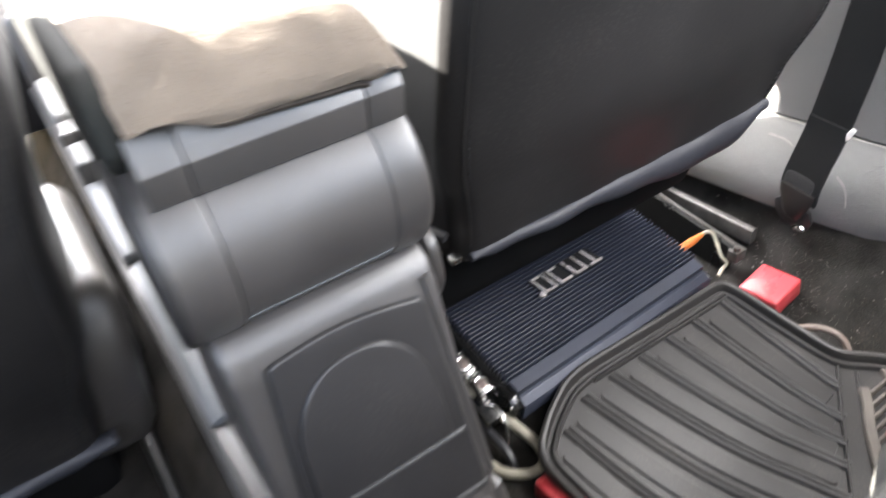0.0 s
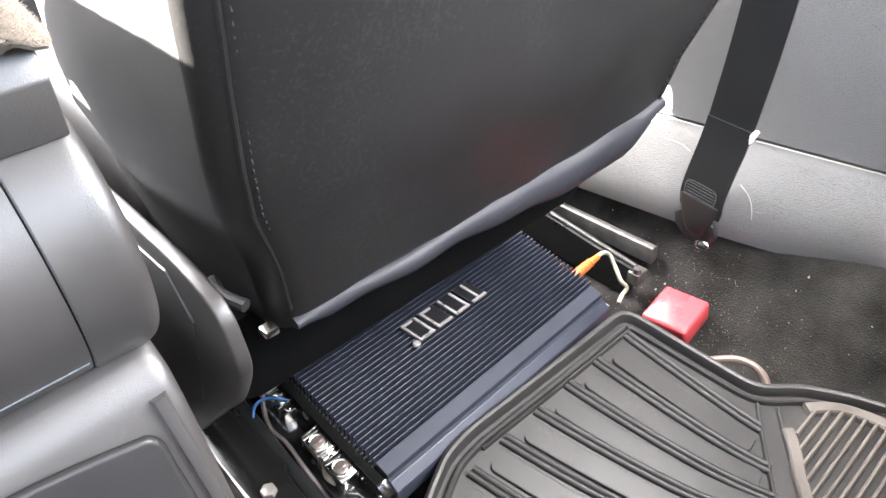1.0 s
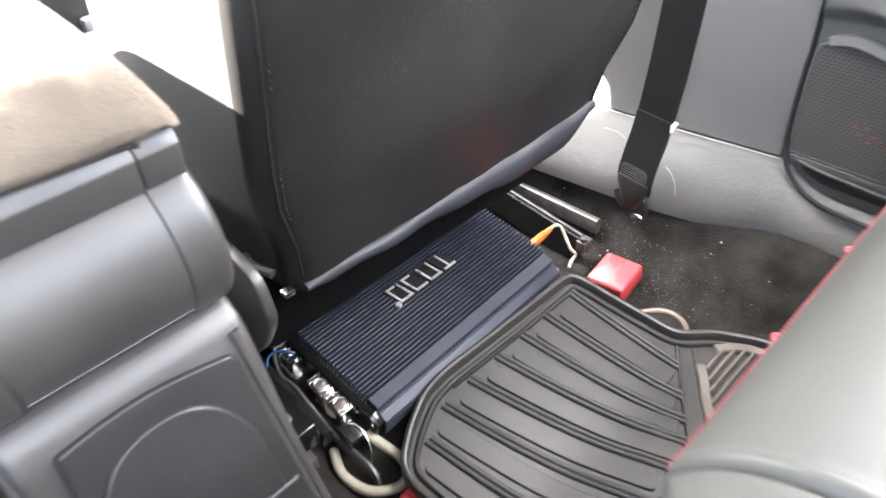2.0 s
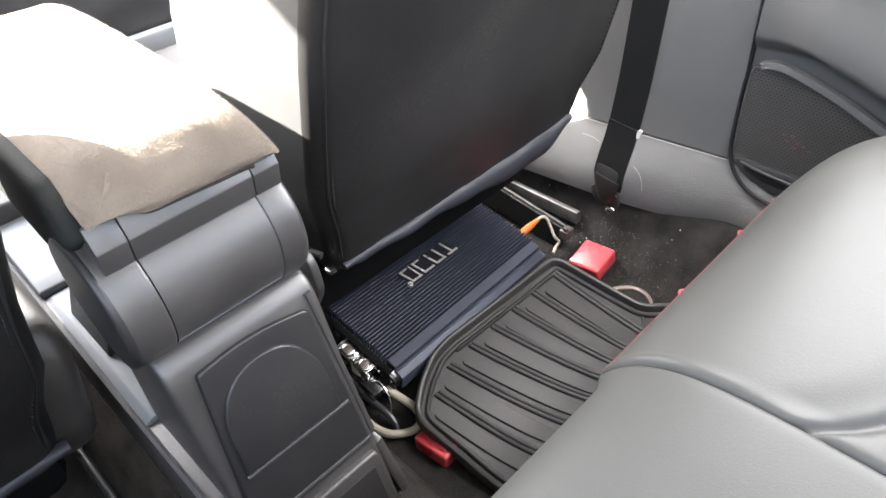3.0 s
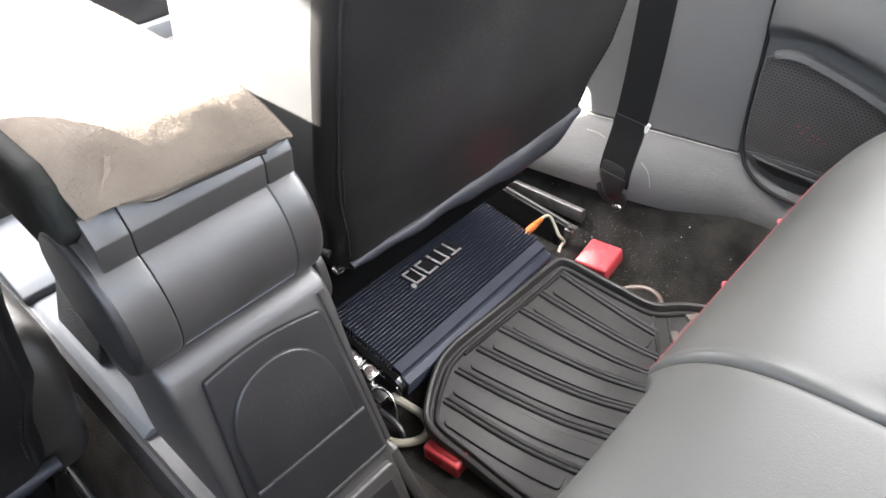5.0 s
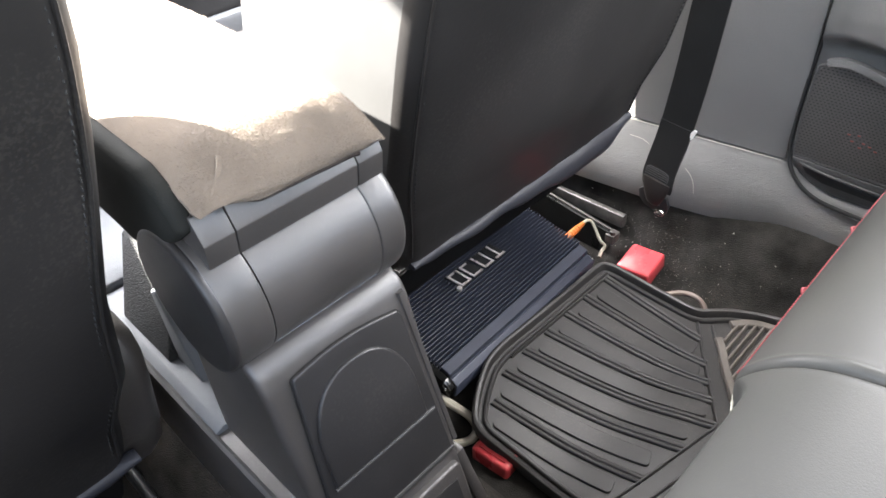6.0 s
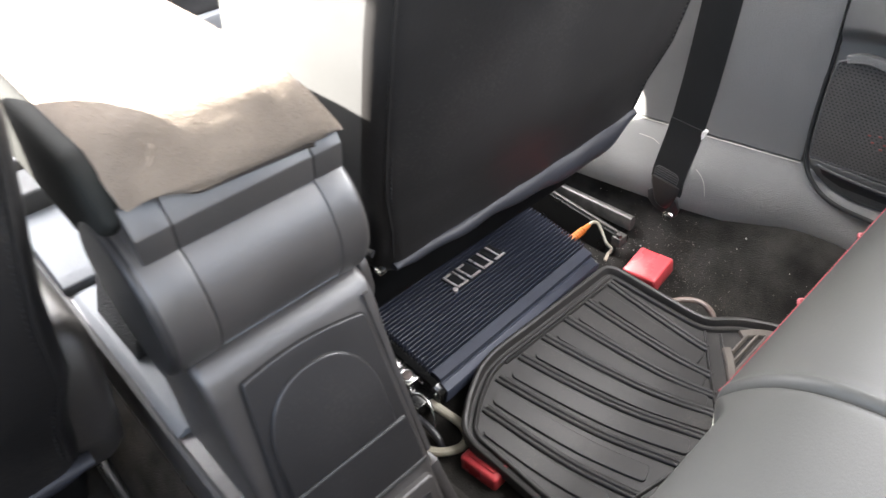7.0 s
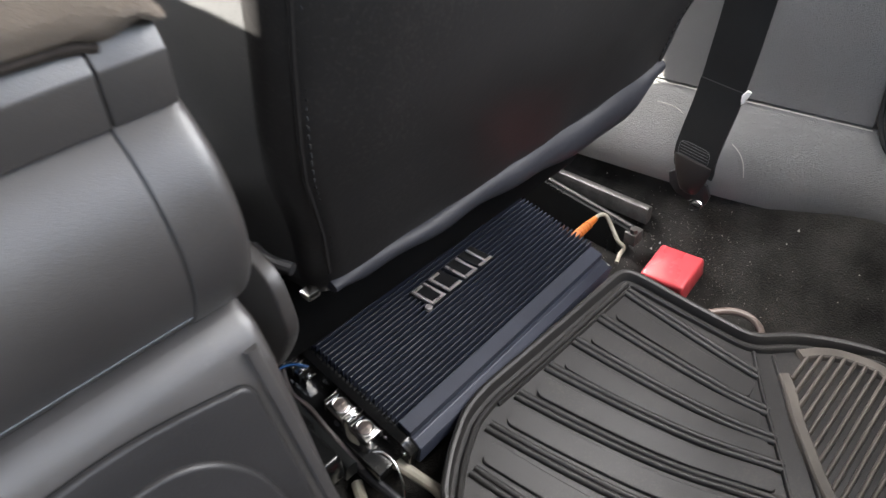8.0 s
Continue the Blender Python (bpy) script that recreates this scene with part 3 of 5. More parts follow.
cable("signal_cable", [(0.380, 0.072, -0.003), (0.392, 0.0715, -0.002), (0.400, 0.067, -0.006), (0.398, 0.056, -0.017), (0.392, 0.042, -0.028), (0.394, 0.034, -0.036), (0.386, 0.034, -0.043), (0.374, 0.030, -0.046)],
      0.0026, M_CREAM, "cream signal cable bending down from the orange plug")
cable("floor_cable", [(0.335, -0.085, -0.042), (0.352, -0.098, -0.036), (0.372, -0.118, -0.034), (0.380, -0.138, -0.038), (0.376, -0.154, -0.048), (0.362, -0.163, -0.062)],
      0.0042, M_BROWN, "grey-brown cable arching out from under the mat")
cable("cable_tie", [(-0.022, 0.036, -0.020), (-0.0155, 0.026, -0.0185), (-0.0150, 0.012, -0.0245), (-0.019, 0.0, -0.036), (-0.024, -0.006, -0.047)], 0.0013, M_NICKEL, "pale thin tie around the power cable")


def build_plug():
    plug = thing("signal_plug", (0.345, 0.073, -0.006), "orange plug pushed into the amplifier's end", "plug")
    a, b = Vector((-0.010, 0.0, -0.002)), Vector((0.039, -0.001, 0.003))
    part("body", join(cylinder(a, a.lerp(b, 0.55), 0.0058, 18, 0.0008), cylinder(a.lerp(b, 0.5), b, 0.0054, 18, 0.0, 0.0036)), M_ORANGE, plug)
    for u in (0.30, 0.42, 0.54, 0.66):
        part("grip_ring", cylinder(a.lerp(b, u), a.lerp(b, u + 0.06), 0.0067 - 0.0014 * u, 18, 0.0005), M_ORANGE, plug)


build_plug()


# ---------------------------------------------------------------- rubber mat
def mat_height(x, y):
    z = -0.006 + 0.0215 * x + 0.2437 * y
    low = -0.044
    k = 0.008
    return low + 0.5 * (z - low + math.sqrt((z - low) ** 2 + k * k)) - 0.5 * k * 0.4


def build_mat():
    mat = thing("floor_mat", (0.2, -0.2, -0.05), "black ribbed rubber floor mat with a raised rim", "floor mat")
    base = Vector((0.2, -0.2, -0.05))

    def put(name, bm, material_, parent=mat, label="", smooth=True):
        shift(bm, -base)
        return part(name, bm, material_, parent, label, smooth)

    outline = [(0.323, -0.006), (0.212, -0.003), (0.095, 0.001), (0.062, -0.003), (0.022, -0.022), (-0.014, -0.047), (-0.0185, -0.062), (-0.013, -0.12),
               (-0.010, -0.20), (-0.004, -0.30), (0.005, -0.375), (0.20, -0.39), (0.40, -0.375), (0.432, -0.33), (0.430, -0.262), (0.416, -0.222),
               (0.396, -0.188), (0.380, -0.172), (0.366, -0.162), (0.354, -0.150), (0.341, -0.08), (0.331, -0.02)]

    def dense(pts, step=0.008):
        out = []
        for a, b in zip(pts, pts[1:] + pts[:1]):
            a, b = Vector((*a, 0)), Vector((*b, 0))
            n = max(1, int((b - a).length / step))
            out += [a.lerp(b, i / n) for i in range(n)]
        for _ in range(2):
            out = [(out[i - 1] + out[i] * 2 + out[(i + 1) % len(out)]) / 4 for i in range(len(out))]
        return out

    ring = dense(outline)
    poly = [(p.x, p.y) for p in ring]

    def inside(x, y):
        hit = False
        for (x0, y0), (x1, y1) in zip(poly, poly[1:] + poly[:1]):
            if (y0 > y) != (y1 > y) and x < (x1 - x0) * (y - y0) / (y1 - y0) + x0:
                hit = not hit
        return hit

    # tray
    bm = bmesh.new()
    s = 0.006
    grid = {}

    def vert(i, j, dz):
        key = (i, j, dz)
        if key not in grid:
            x, y = -0.03 + i * s, -0.40 + j * s
            grid[key] = bm.verts.new((x, y, mat_height(x, y) - 0.0105 - dz))
        return grid[key]

    cells = {(i, j) for i in range(80) for j in range(69) if inside(-0.03 + (i + 0.5) * s, -0.40 + (j + 0.5) * s)}
    for i, j in cells:
        bm.faces.new((vert(i, j, 0), vert(i + 1, j, 0), vert(i + 1, j + 1, 0), vert(i, j + 1, 0)))
        bm.faces.new((vert(i, j, 0.003), vert(i, j + 1, 0.003), vert(i + 1, j + 1, 0.003), vert(i + 1, j, 0.003)))
        for (a, b), (p, q) in (((i - 1, j), ((i, j), (i, j + 1))), ((i + 1, j), ((i + 1, j), (i + 1, j + 1))), ((i, j - 1), ((i, j), (i + 1, j))), ((i, j + 1), ((i, j + 1), (i + 1, j + 1)))):
            if (a, b) not in cells:
                bm.faces.new((vert(*p, 0), vert(*q, 0), vert(*q, 0.003), vert(*p, 0.003)))
    put("tray", bm, M_RUBBER)

    def lip(inset, prof, name):
        n = len(ring)
        pts = []
        for i, p in enumerate(ring):
            t = (ring[(i + 1) % n] - ring[i - 1]).normalized()
            nrm = Vector((-t.y, t.x, 0))
            q = p + nrm * inset
            if not inside(q.x, q.y) and inset > 0:
                q = p - nrm * inset
            pts.append(Vector((q.x, q.y, mat_height(q.x, q.y))))
        put(name, sweep(pts, prof, close=True), M_RUBBER)

    lip(0.0, [(-0.0045, -0.014), (-0.0042, -0.003), (-0.0028, 0.0), (0.0, 0.001), (0.0028, 0.0), (0.0042, -0.003), (0.0045, -0.014)], "rim")
    lip(0.0125, [(-0.0035, -0.013), (-0.0026, -0.006), (-0.0010, -0.0045), (0.0010, -0.0045), (0.0026, -0.006), (0.0035, -0.013)], "inner_rim")

    def on(p, up=0.0):
        return Vector((p[0], p[1], mat_height(*p) - 0.0105 + up))

    def tongue(path, w, h, name):
        """A flat raised plate along a path, its ends rounded, its edges narrow and crisp."""
        line = smooth_path([Vector((p[0], p[1], 0)) for p in path], 5)
        total = sum((q - p).length for p, q in zip(line, line[1:]))
        r = 0.0055

        def at(d):
            for p, q in zip(line, line[1:]):
                step = (q - p).length
                if d <= step or q is line[-1]:
                    return p.lerp(q, d / step), (q - p).normalized()
                d -= step

        ds = [r * (1 - math.cos(a)) for a in span(0, math.pi / 2, 6)]
        ds = ds + span(r, total - r, 26)[1:-1] + [total - d for d in ds[::-1]]
        bm = bmesh.new()
        rows = []
        for d in ds:
            p, t = at(d)
            near = min(d, total - d, r)
            half = w / 2 - r + math.sqrt(max(0.0, r * r - (r - near) ** 2))
            side = Vector((t.y, -t.x, 0))
            row = []
            for a, z in ((-half, -0.001), (-half + 0.0003, h - 0.0006), (-half + 0.0011, h), (half - 0.0011, h), (half - 0.0003, h - 0.0006), (half, -0.001)):
                q = p + side * a
                low = -0.001 if near < 1e-6 else z
                row.append(bm.verts.new((q.x, q.y, mat_height(q.x, q.y) - 0.0105 + low)))
            rows.append(row)
        for a, b in zip(rows, rows[1:]):
            for j in range(5):
                bm.faces.new((a[j], a[j + 1], b[j + 1], b[j]))
        shift(bm, -base)
        part(name, bm, M_RUBBER, mat, "", True, 25)

    def bar(path, w, h, name, label="", rubber=M_RUBBER):
        pts = smooth_path([on(p) for p in path], 5)
        pts = [Vector((p.x, p.y, mat_height(p.x, p.y) - 0.0105)) for p in pts]
        c = min(0.0024, w * 0.34)
        prof = [(-w / 2, -0.001), (-w / 2 + 0.3 * c, h * 0.75), (-w / 2 + c, h), (w / 2 - c, h), (w / 2 - 0.3 * c, h * 0.75), (w / 2, -0.001)]
        if name == "ridge":
            prof = [(-w / 2, -0.001)] + [(-0.5 * w * math.cos(a), h * (0.25 + 0.75 * math.sin(a))) for a in span(0.1, math.pi - 0.1, 9)] + [(w / 2, -0.001)]
        bm = sweep(pts, prof)
        shift(bm, -base)
        part(name, bm, rubber, mat, label, True, 40 if name == "ridge" else 18)

    # boundary of the ribbed field towards the two slotted corner fields
    def field_end(x):
        return lerp_table(x, [(0.0, -0.216), (0.05, -0.230), (0.10, -0.240), (0.15, -0.250), (0.200, -0.262), (0.215, -0.254), (0.30, -0.192), (0.344, -0.159)])

    def field_top(x):
        return lerp_table(x, [(-0.01, -0.066), (0.02, -0.047), (0.06, -0.026), (0.09, -0.0205), (0.31, -0.0235)])

    def run(x0, a=0.0, b=0.0):
        """A line through the ribbed field that starts at x0 on its upper edge and leans outwards."""
        k = lerp_table(x0, [(0.01, 0.20), (0.03, 0.23), (0.065, 0.31), (0.103, 0.34), (0.147, 0.345), (0.19, 0.275), (0.236, 0.19), (0.28, 0.13), (0.31, 0.08)])
        top = field_top(x0) - a
        y, x = top, x0
        while y > field_end(x) + b and y > -0.30:
            y -= 0.002
            x = x0 + k * (top - y) * (0.80 + 0.20 * min(1.0, (top - y) / 0.2))
        n = 7
        return [(x0 + k * (top - yy) * (0.80 + 0.20 * min(1.0, (top - yy) / 0.2)), yy) for yy in span(top, y, n)]

    for x0 in (0.0290, 0.0720, 0.1180, 0.1650, 0.2110, 0.2560, 0.3080):
        r = run(x0)
        for s in (-1, 1):
            bar([(x + s * 0.0034, y) for x, y in r], 0.0066, 0.0044, "ridge")
    for x0 in (0.0130, 0.0520, 0.0970, 0.1420, 0.1870, 0.2330, 0.2790):
        t = run(x0, 0.010, 0.013)
        tongue(t, 0.0240, 0.0034, "tongue")
    # borders of the fields
    bar([(0.343, -0.160), (0.30, -0.1915), (0.216, -0.2535), (0.200, -0.2625), (0.175, -0.2575), (0.09, -0.2395), (0.004, -0.219)], 0.004, 0.0045, "border")
    bar([(0.354, -0.177), (0.312, -0.210), (0.226, -0.277), (0.202, -0.287), (0.17, -0.281), (0.09, -0.263), (0.006, -0.243)], 0.004, 0.0045, "border")
    bar([(0.322, -0.0235), (0.21, -0.0205), (0.095, -0.0165)], 0.0035, 0.0045, "border")
    # corner field: a raised plate with slots, built as strips between two margins
    def slot_left(y):
        return lerp_table(-y, [(0.199, 0.346), (0.229, 0.302), (0.250, 0.277), (0.276, 0.246), (0.30, 0.226), (0.36, 0.205)])

    def slot_right(y):
        return lerp_table(-y, [(0.199, 0.364), (0.207, 0.378), (0.217, 0.386), (0.227, 0.392), (0.247, 0.398), (0.266, 0.399), (0.276, 0.395), (0.285, 0.390), (0.36, 0.390)])

    for k in range(15):
        y = -0.2044 - 0.0098 * k
        xl, xr = slot_left(y) - 0.003, slot_right(y) + 0.003
        bar([(xl, y), ((xl + xr) / 2, y), (xr, y)], 0.0048, 0.0078, "corner_rib", "", M_RUBBER_LIT_DUSTY)
    bar([(slot_left(y) - 0.0095, y) for y in span(-0.196, -0.355, 12)], 0.0130, 0.0074, "corner_margin", "", M_RUBBER_LIT_DUSTY)
    bar([(slot_right(y) + 0.0085, y) for y in span(-0.197, -0.355, 12)], 0.0150, 0.0074, "corner_margin", "", M_RUBBER_LIT_DUSTY)
    for k in range(9):
        y = -0.276 - 0.0104 * k
        xr = 0.150 + 0.003 * k - (0.0 if k > 1 else 0.05 * (2 - k))
        bar([(0.012, y), ((0.012 + xr) / 2, y), (xr, y)], 0.0060, 0.0072, "corner_rib")


build_mat()


# ---------------------------------------------------------------- belt buckles on the floor
def build_buckle(m, label):
    b = thing("belt_buckle", (0, 0, 0), label, "belt buckle", group="red belt buckles")
    b.matrix_world = m
    part("housing", box((-0.029, -0.0275, -0.014), (0.029, 0.0275, 0.014), 0.0045, 3), M_RED, b, "glossy red plastic housing")
    part("press_button", box((0.0285, -0.020, -0.009), (0.0310, 0.020, 0.007), 0.001, 1), M_RED, b)
    part("stalk", box((-0.048, -0.011, -0.008), (-0.028, 0.011, 0.004), 0.002), M_DARK, b, "black stalk")
    part("rivet", cylinder((-0.034, 0.017, -0.002), (-0.034, 0.017, 0.0115), 0.0045, 14, 0.001), M_CREAM, b)
    return b


build_buckle(pose(0.393, -0.034, -0.040, -3, -8, 4), "red belt buckle lying on the carpet by the rail")
build_buckle(pose(-0.0185, -0.0860, -0.0715, 0, -90, 4), "red belt buckle half under the mat's edge")


# ---------------------------------------------------------------- belt
def build_belt():
    belt = thing("seat_belt", (0.458, -0.012, 0.035), "black woven seat belt anchored to the sill", "seat belt")
    base = Vector((0.458, -0.012, 0.035))

    def put(name, bm, mat, label=""):
        return part(name, shift(bm, -base), mat, belt, label)

    # centre line of the strap from the anchor upwards
    line = [(0.4615, -0.006, 0.058), (0.466, -0.004, 0.080), (0.471, -0.006, 0.105), (0.478, -0.011, 0.145), (0.482, -0.015, 0.19), (0.484, -0.021, 0.26), (0.483, -0.031, 0.40), (0.478, -0.050, 0.65), (0.475, -0.06, 0.85)]
    path = smooth_path(line, 6)

    def strap(pts, half, thick):
        bm = bmesh.new()
        rings = []
        for i, p in enumerate(pts):
            h = half(i / (len(pts) - 1))
            lean = Vector((-0.06, 1.0, 0.14)).normalized()
            nrm = Vector((-1, -0.06, 0.05)).normalized()
            rings.append([bm.verts.new(p + lean * (h * a) + nrm * (thick * b)) for a, b in ((-1, -0.5), (-1, 0.5), (-0.5, 0.75), (0, 0.8), (0.5, 0.75), (1, 0.5), (1, -0.5), (0, -0.4))])
        for r, q in zip(rings, rings[1:]):
            for j in range(8):
                bm.faces.new((r[j], r[(j + 1) % 8], q[(j + 1) % 8], q[j]))
        bm.faces.new(rings[0])
        bm.faces.new(rings[-1][::-1])
        return bm

    put("webbing", strap(path, lambda u: 0.0255 - 0.0015 * (1 - smoothstep(u, 0, 0.05)), 0.0016), M_BELT)
    put("webbing_fold", strap([p + Vector((-0.002, 0, 0)) for p in path[4:22]], lambda u: 0.0253, 0.0016), M_BELT)
    # stitched block: zigzag rows inside a rounded outline
    def on_belt(a, z):
        return Vector((0.4592 + 0.2 * (z - 0.0745), -0.004 + a, z + 0.14 * a))

    for k in range(5):
        z = 0.0755 + 0.0034 * k
        row = [on_belt(a, z + 0.0006 * (i % 2)) for i, a in enumerate(span(-0.0165, 0.0185, 34))]
        put("stitch", sweep(row, circle(0.00035, 5)), M_BAR_THREAD, "grey zigzag stitching")
    loop = [on_belt(0.0010 + 0.0192 * math.copysign(abs(math.cos(a)) ** 0.35, math.cos(a)), 0.0825 + 0.0098 * math.copysign(abs(math.sin(a)) ** 0.6, math.sin(a))) for a in span(0, 2 * math.pi, 41)[:-1]]
    put("stitch", sweep(loop, circle(0.00035, 5), up=(-1, 0.05, 0.05), close=True), M_BAR_THREAD, "grey stitched outline")
    # tapering sleeve over the belt's end, with a blunt rounded tip
    bm = bmesh.new()
    rings = []
    for z, mid, half, thick in ((0.0745, -0.005, 0.0235, 0.0024), (0.068, -0.0052, 0.0232, 0.0034), (0.058, -0.0056, 0.0205, 0.0042), (0.048, -0.0062, 0.0165, 0.0046), (0.040, -0.0068, 0.0130, 0.0044), (0.0355, -0.0072, 0.0100, 0.0036), (0.0335, -0.0072, 0.0062, 0.0022)):
        x = 0.4598 + 0.12 * (z - 0.0745)
        rings.append([bm.verts.new((x - thick * (0.35 + math.sin(a)), mid + half * math.cos(a), z + 0.14 * half * math.cos(a))) for a in span(0, 2 * math.pi, 21)[:-1]])
    for r, q in zip(rings, rings[1:]):
        for j in range(20):
            bm.faces.new((r[j], r[(j + 1) % 20], q[(j + 1) % 20], q[j]))
    bm.faces.new(rings[0])
    bm.faces.new(rings[-1][::-1])
    put("sleeve", bm, M_SLEEVE, "dark rubber sleeve over the belt end")
    plate = prism([(0.012, 0.058), (0.021, 0.050), (0.018, 0.036), (0.008, 0.026), (-0.014, 0.020), (-0.030, 0.022), (-0.034, 0.036), (-0.028, 0.050), (-0.022, 0.052), (-0.018, 0.034), (0.002, 0.036)], "x", 0.4555, 0.4605, 0.0010)
    put("anchor_plate", plate, M_DARK, "black anchor plate")
    put("washer", sweep([Vector((0.4525, -0.021 + 0.0080 * math.cos(a), 0.0225 + 0.0052 * math.sin(a))) for a in span(0, 2 * math.pi, 21)[:-1]], circle(0.0017, 6), up=(-1, 0, 0.1), close=True), M_NICKEL, "pale washer at the anchor")
    put("bolt", cylinder((0.4530, -0.0215, 0.0215), (0.457, -0.021, 0.0255), 0.0058, 20, 0.0010), M_RUNNER, "worn anchor bolt")
    tag = prism([(-0.0355, 0.148), (-0.0405, 0.152), (-0.0455, 0.166), (-0.0405, 0.167), (-0.036, 0.160)], "x", 0.478, 0.4805, 0.0006, 1)
    put("tag", tag, M_WHITE, "small white tag at the belt's edge")


build_belt()


# ---------------------------------------------------------------- front seats
BACK_Y = [(0.19, 0.026), (0.205, 0.014), (0.22, 0.004), (0.24, -0.004), (0.26, -0.009), (0.28, -0.0135), (0.33, -0.033), (0.36, -0.040), (0.40, -0.049), (0.44, -0.060), (0.522, -0.083), (0.70, -0.140), (0.86, -0.19)]
INNER_W = [(0.20, 0.200), (0.24, 0.2085), (0.28, 0.2130), (0.33, 0.2280), (0.36, 0.2300), (0.50, 0.2320), (0.66, 0.225), (0.86, 0.18)]
OUTER_W = [(0.20, 0.196), (0.235, 0.210), (0.27, 0.217), (0.32, 0.229), (0.42, 0.240), (0.50, 0.244), (0.66, 0.238), (0.86, 0.19)]


def seat_outline(z, inner):
    """Rounded cross-section of the backrest at height z, as (across, forward) from the seat's middle, inner edge first."""
    y0 = lerp_table(z, BACK_Y)
    wi, wo = lerp_table(z, INNER_W), lerp_table(z, OUTER_W)
    if inner > 0:
        wi += 0.036 * smoothstep(z, 0.34, 0.62) - 0.014
    depth = 0.262 - 0.075 * smoothstep(z, 0.46, 0.72)
    if inner > 0:
        depth -= 0.07 * smoothstep(z, 0.36, 0.50)
    if z < 0.25:
        depth -= 0.25 - z
    pts = []
    rb, rf = 0.022, 0.045
    full = 0.085 * smoothstep(z, 0.20, 0.25) + 0.035 * smoothstep(z, 0.32, 0.35) if inner < 0 else 0.062 * smoothstep(z, 0.24, 0.28) + 0.023 * smoothstep(z, 0.335, 0.365)
    for a in span(0, math.pi / 2, 7):
        pts.append((-wi + rb - rb * math.cos(a), y0 + rb - rb * math.sin(a)))
    for k in range(1, 20):
        u = k / 20.0
        bow = 0.011 * (1 - (2 * u - 1) ** 4) * smoothstep(z, 0.2, 0.34)
        pts.append((-wi + rb + (wi + wo - 2 * rb) * u, y0 - bow))
    for a in span(math.pi / 2, 0, 7):
        pts.append((wo - rb + rb * math.cos(a), y0 + rb - rb * math.sin(a)))
    pts.append((wo + 0.008, y0 + 0.5 * depth))
    for a in span(0, math.pi / 2, 6):
        pts.append((wo - rf + rf * math.cos(a), y0 + depth + full - rf + rf * math.sin(a)))
    for k in range(1, 8):
        u = k / 8.0
        hollow = 0.06 * (1 - (2 * u - 1) ** 2)
        pts.append((wo - rf - (wi + wo - 2 * rf) * u, y0 + depth + full * (1 - u) - hollow))
    for a in span(math.pi / 2, 0, 6):
        pts.append((-wi + rf - rf * math.cos(a), y0 + depth - rf + rf * math.sin(a)))
    pts.append((-wi - 0.008, y0 + 0.5 * depth))
    return [(x * -inner, y) for x, y in pts]


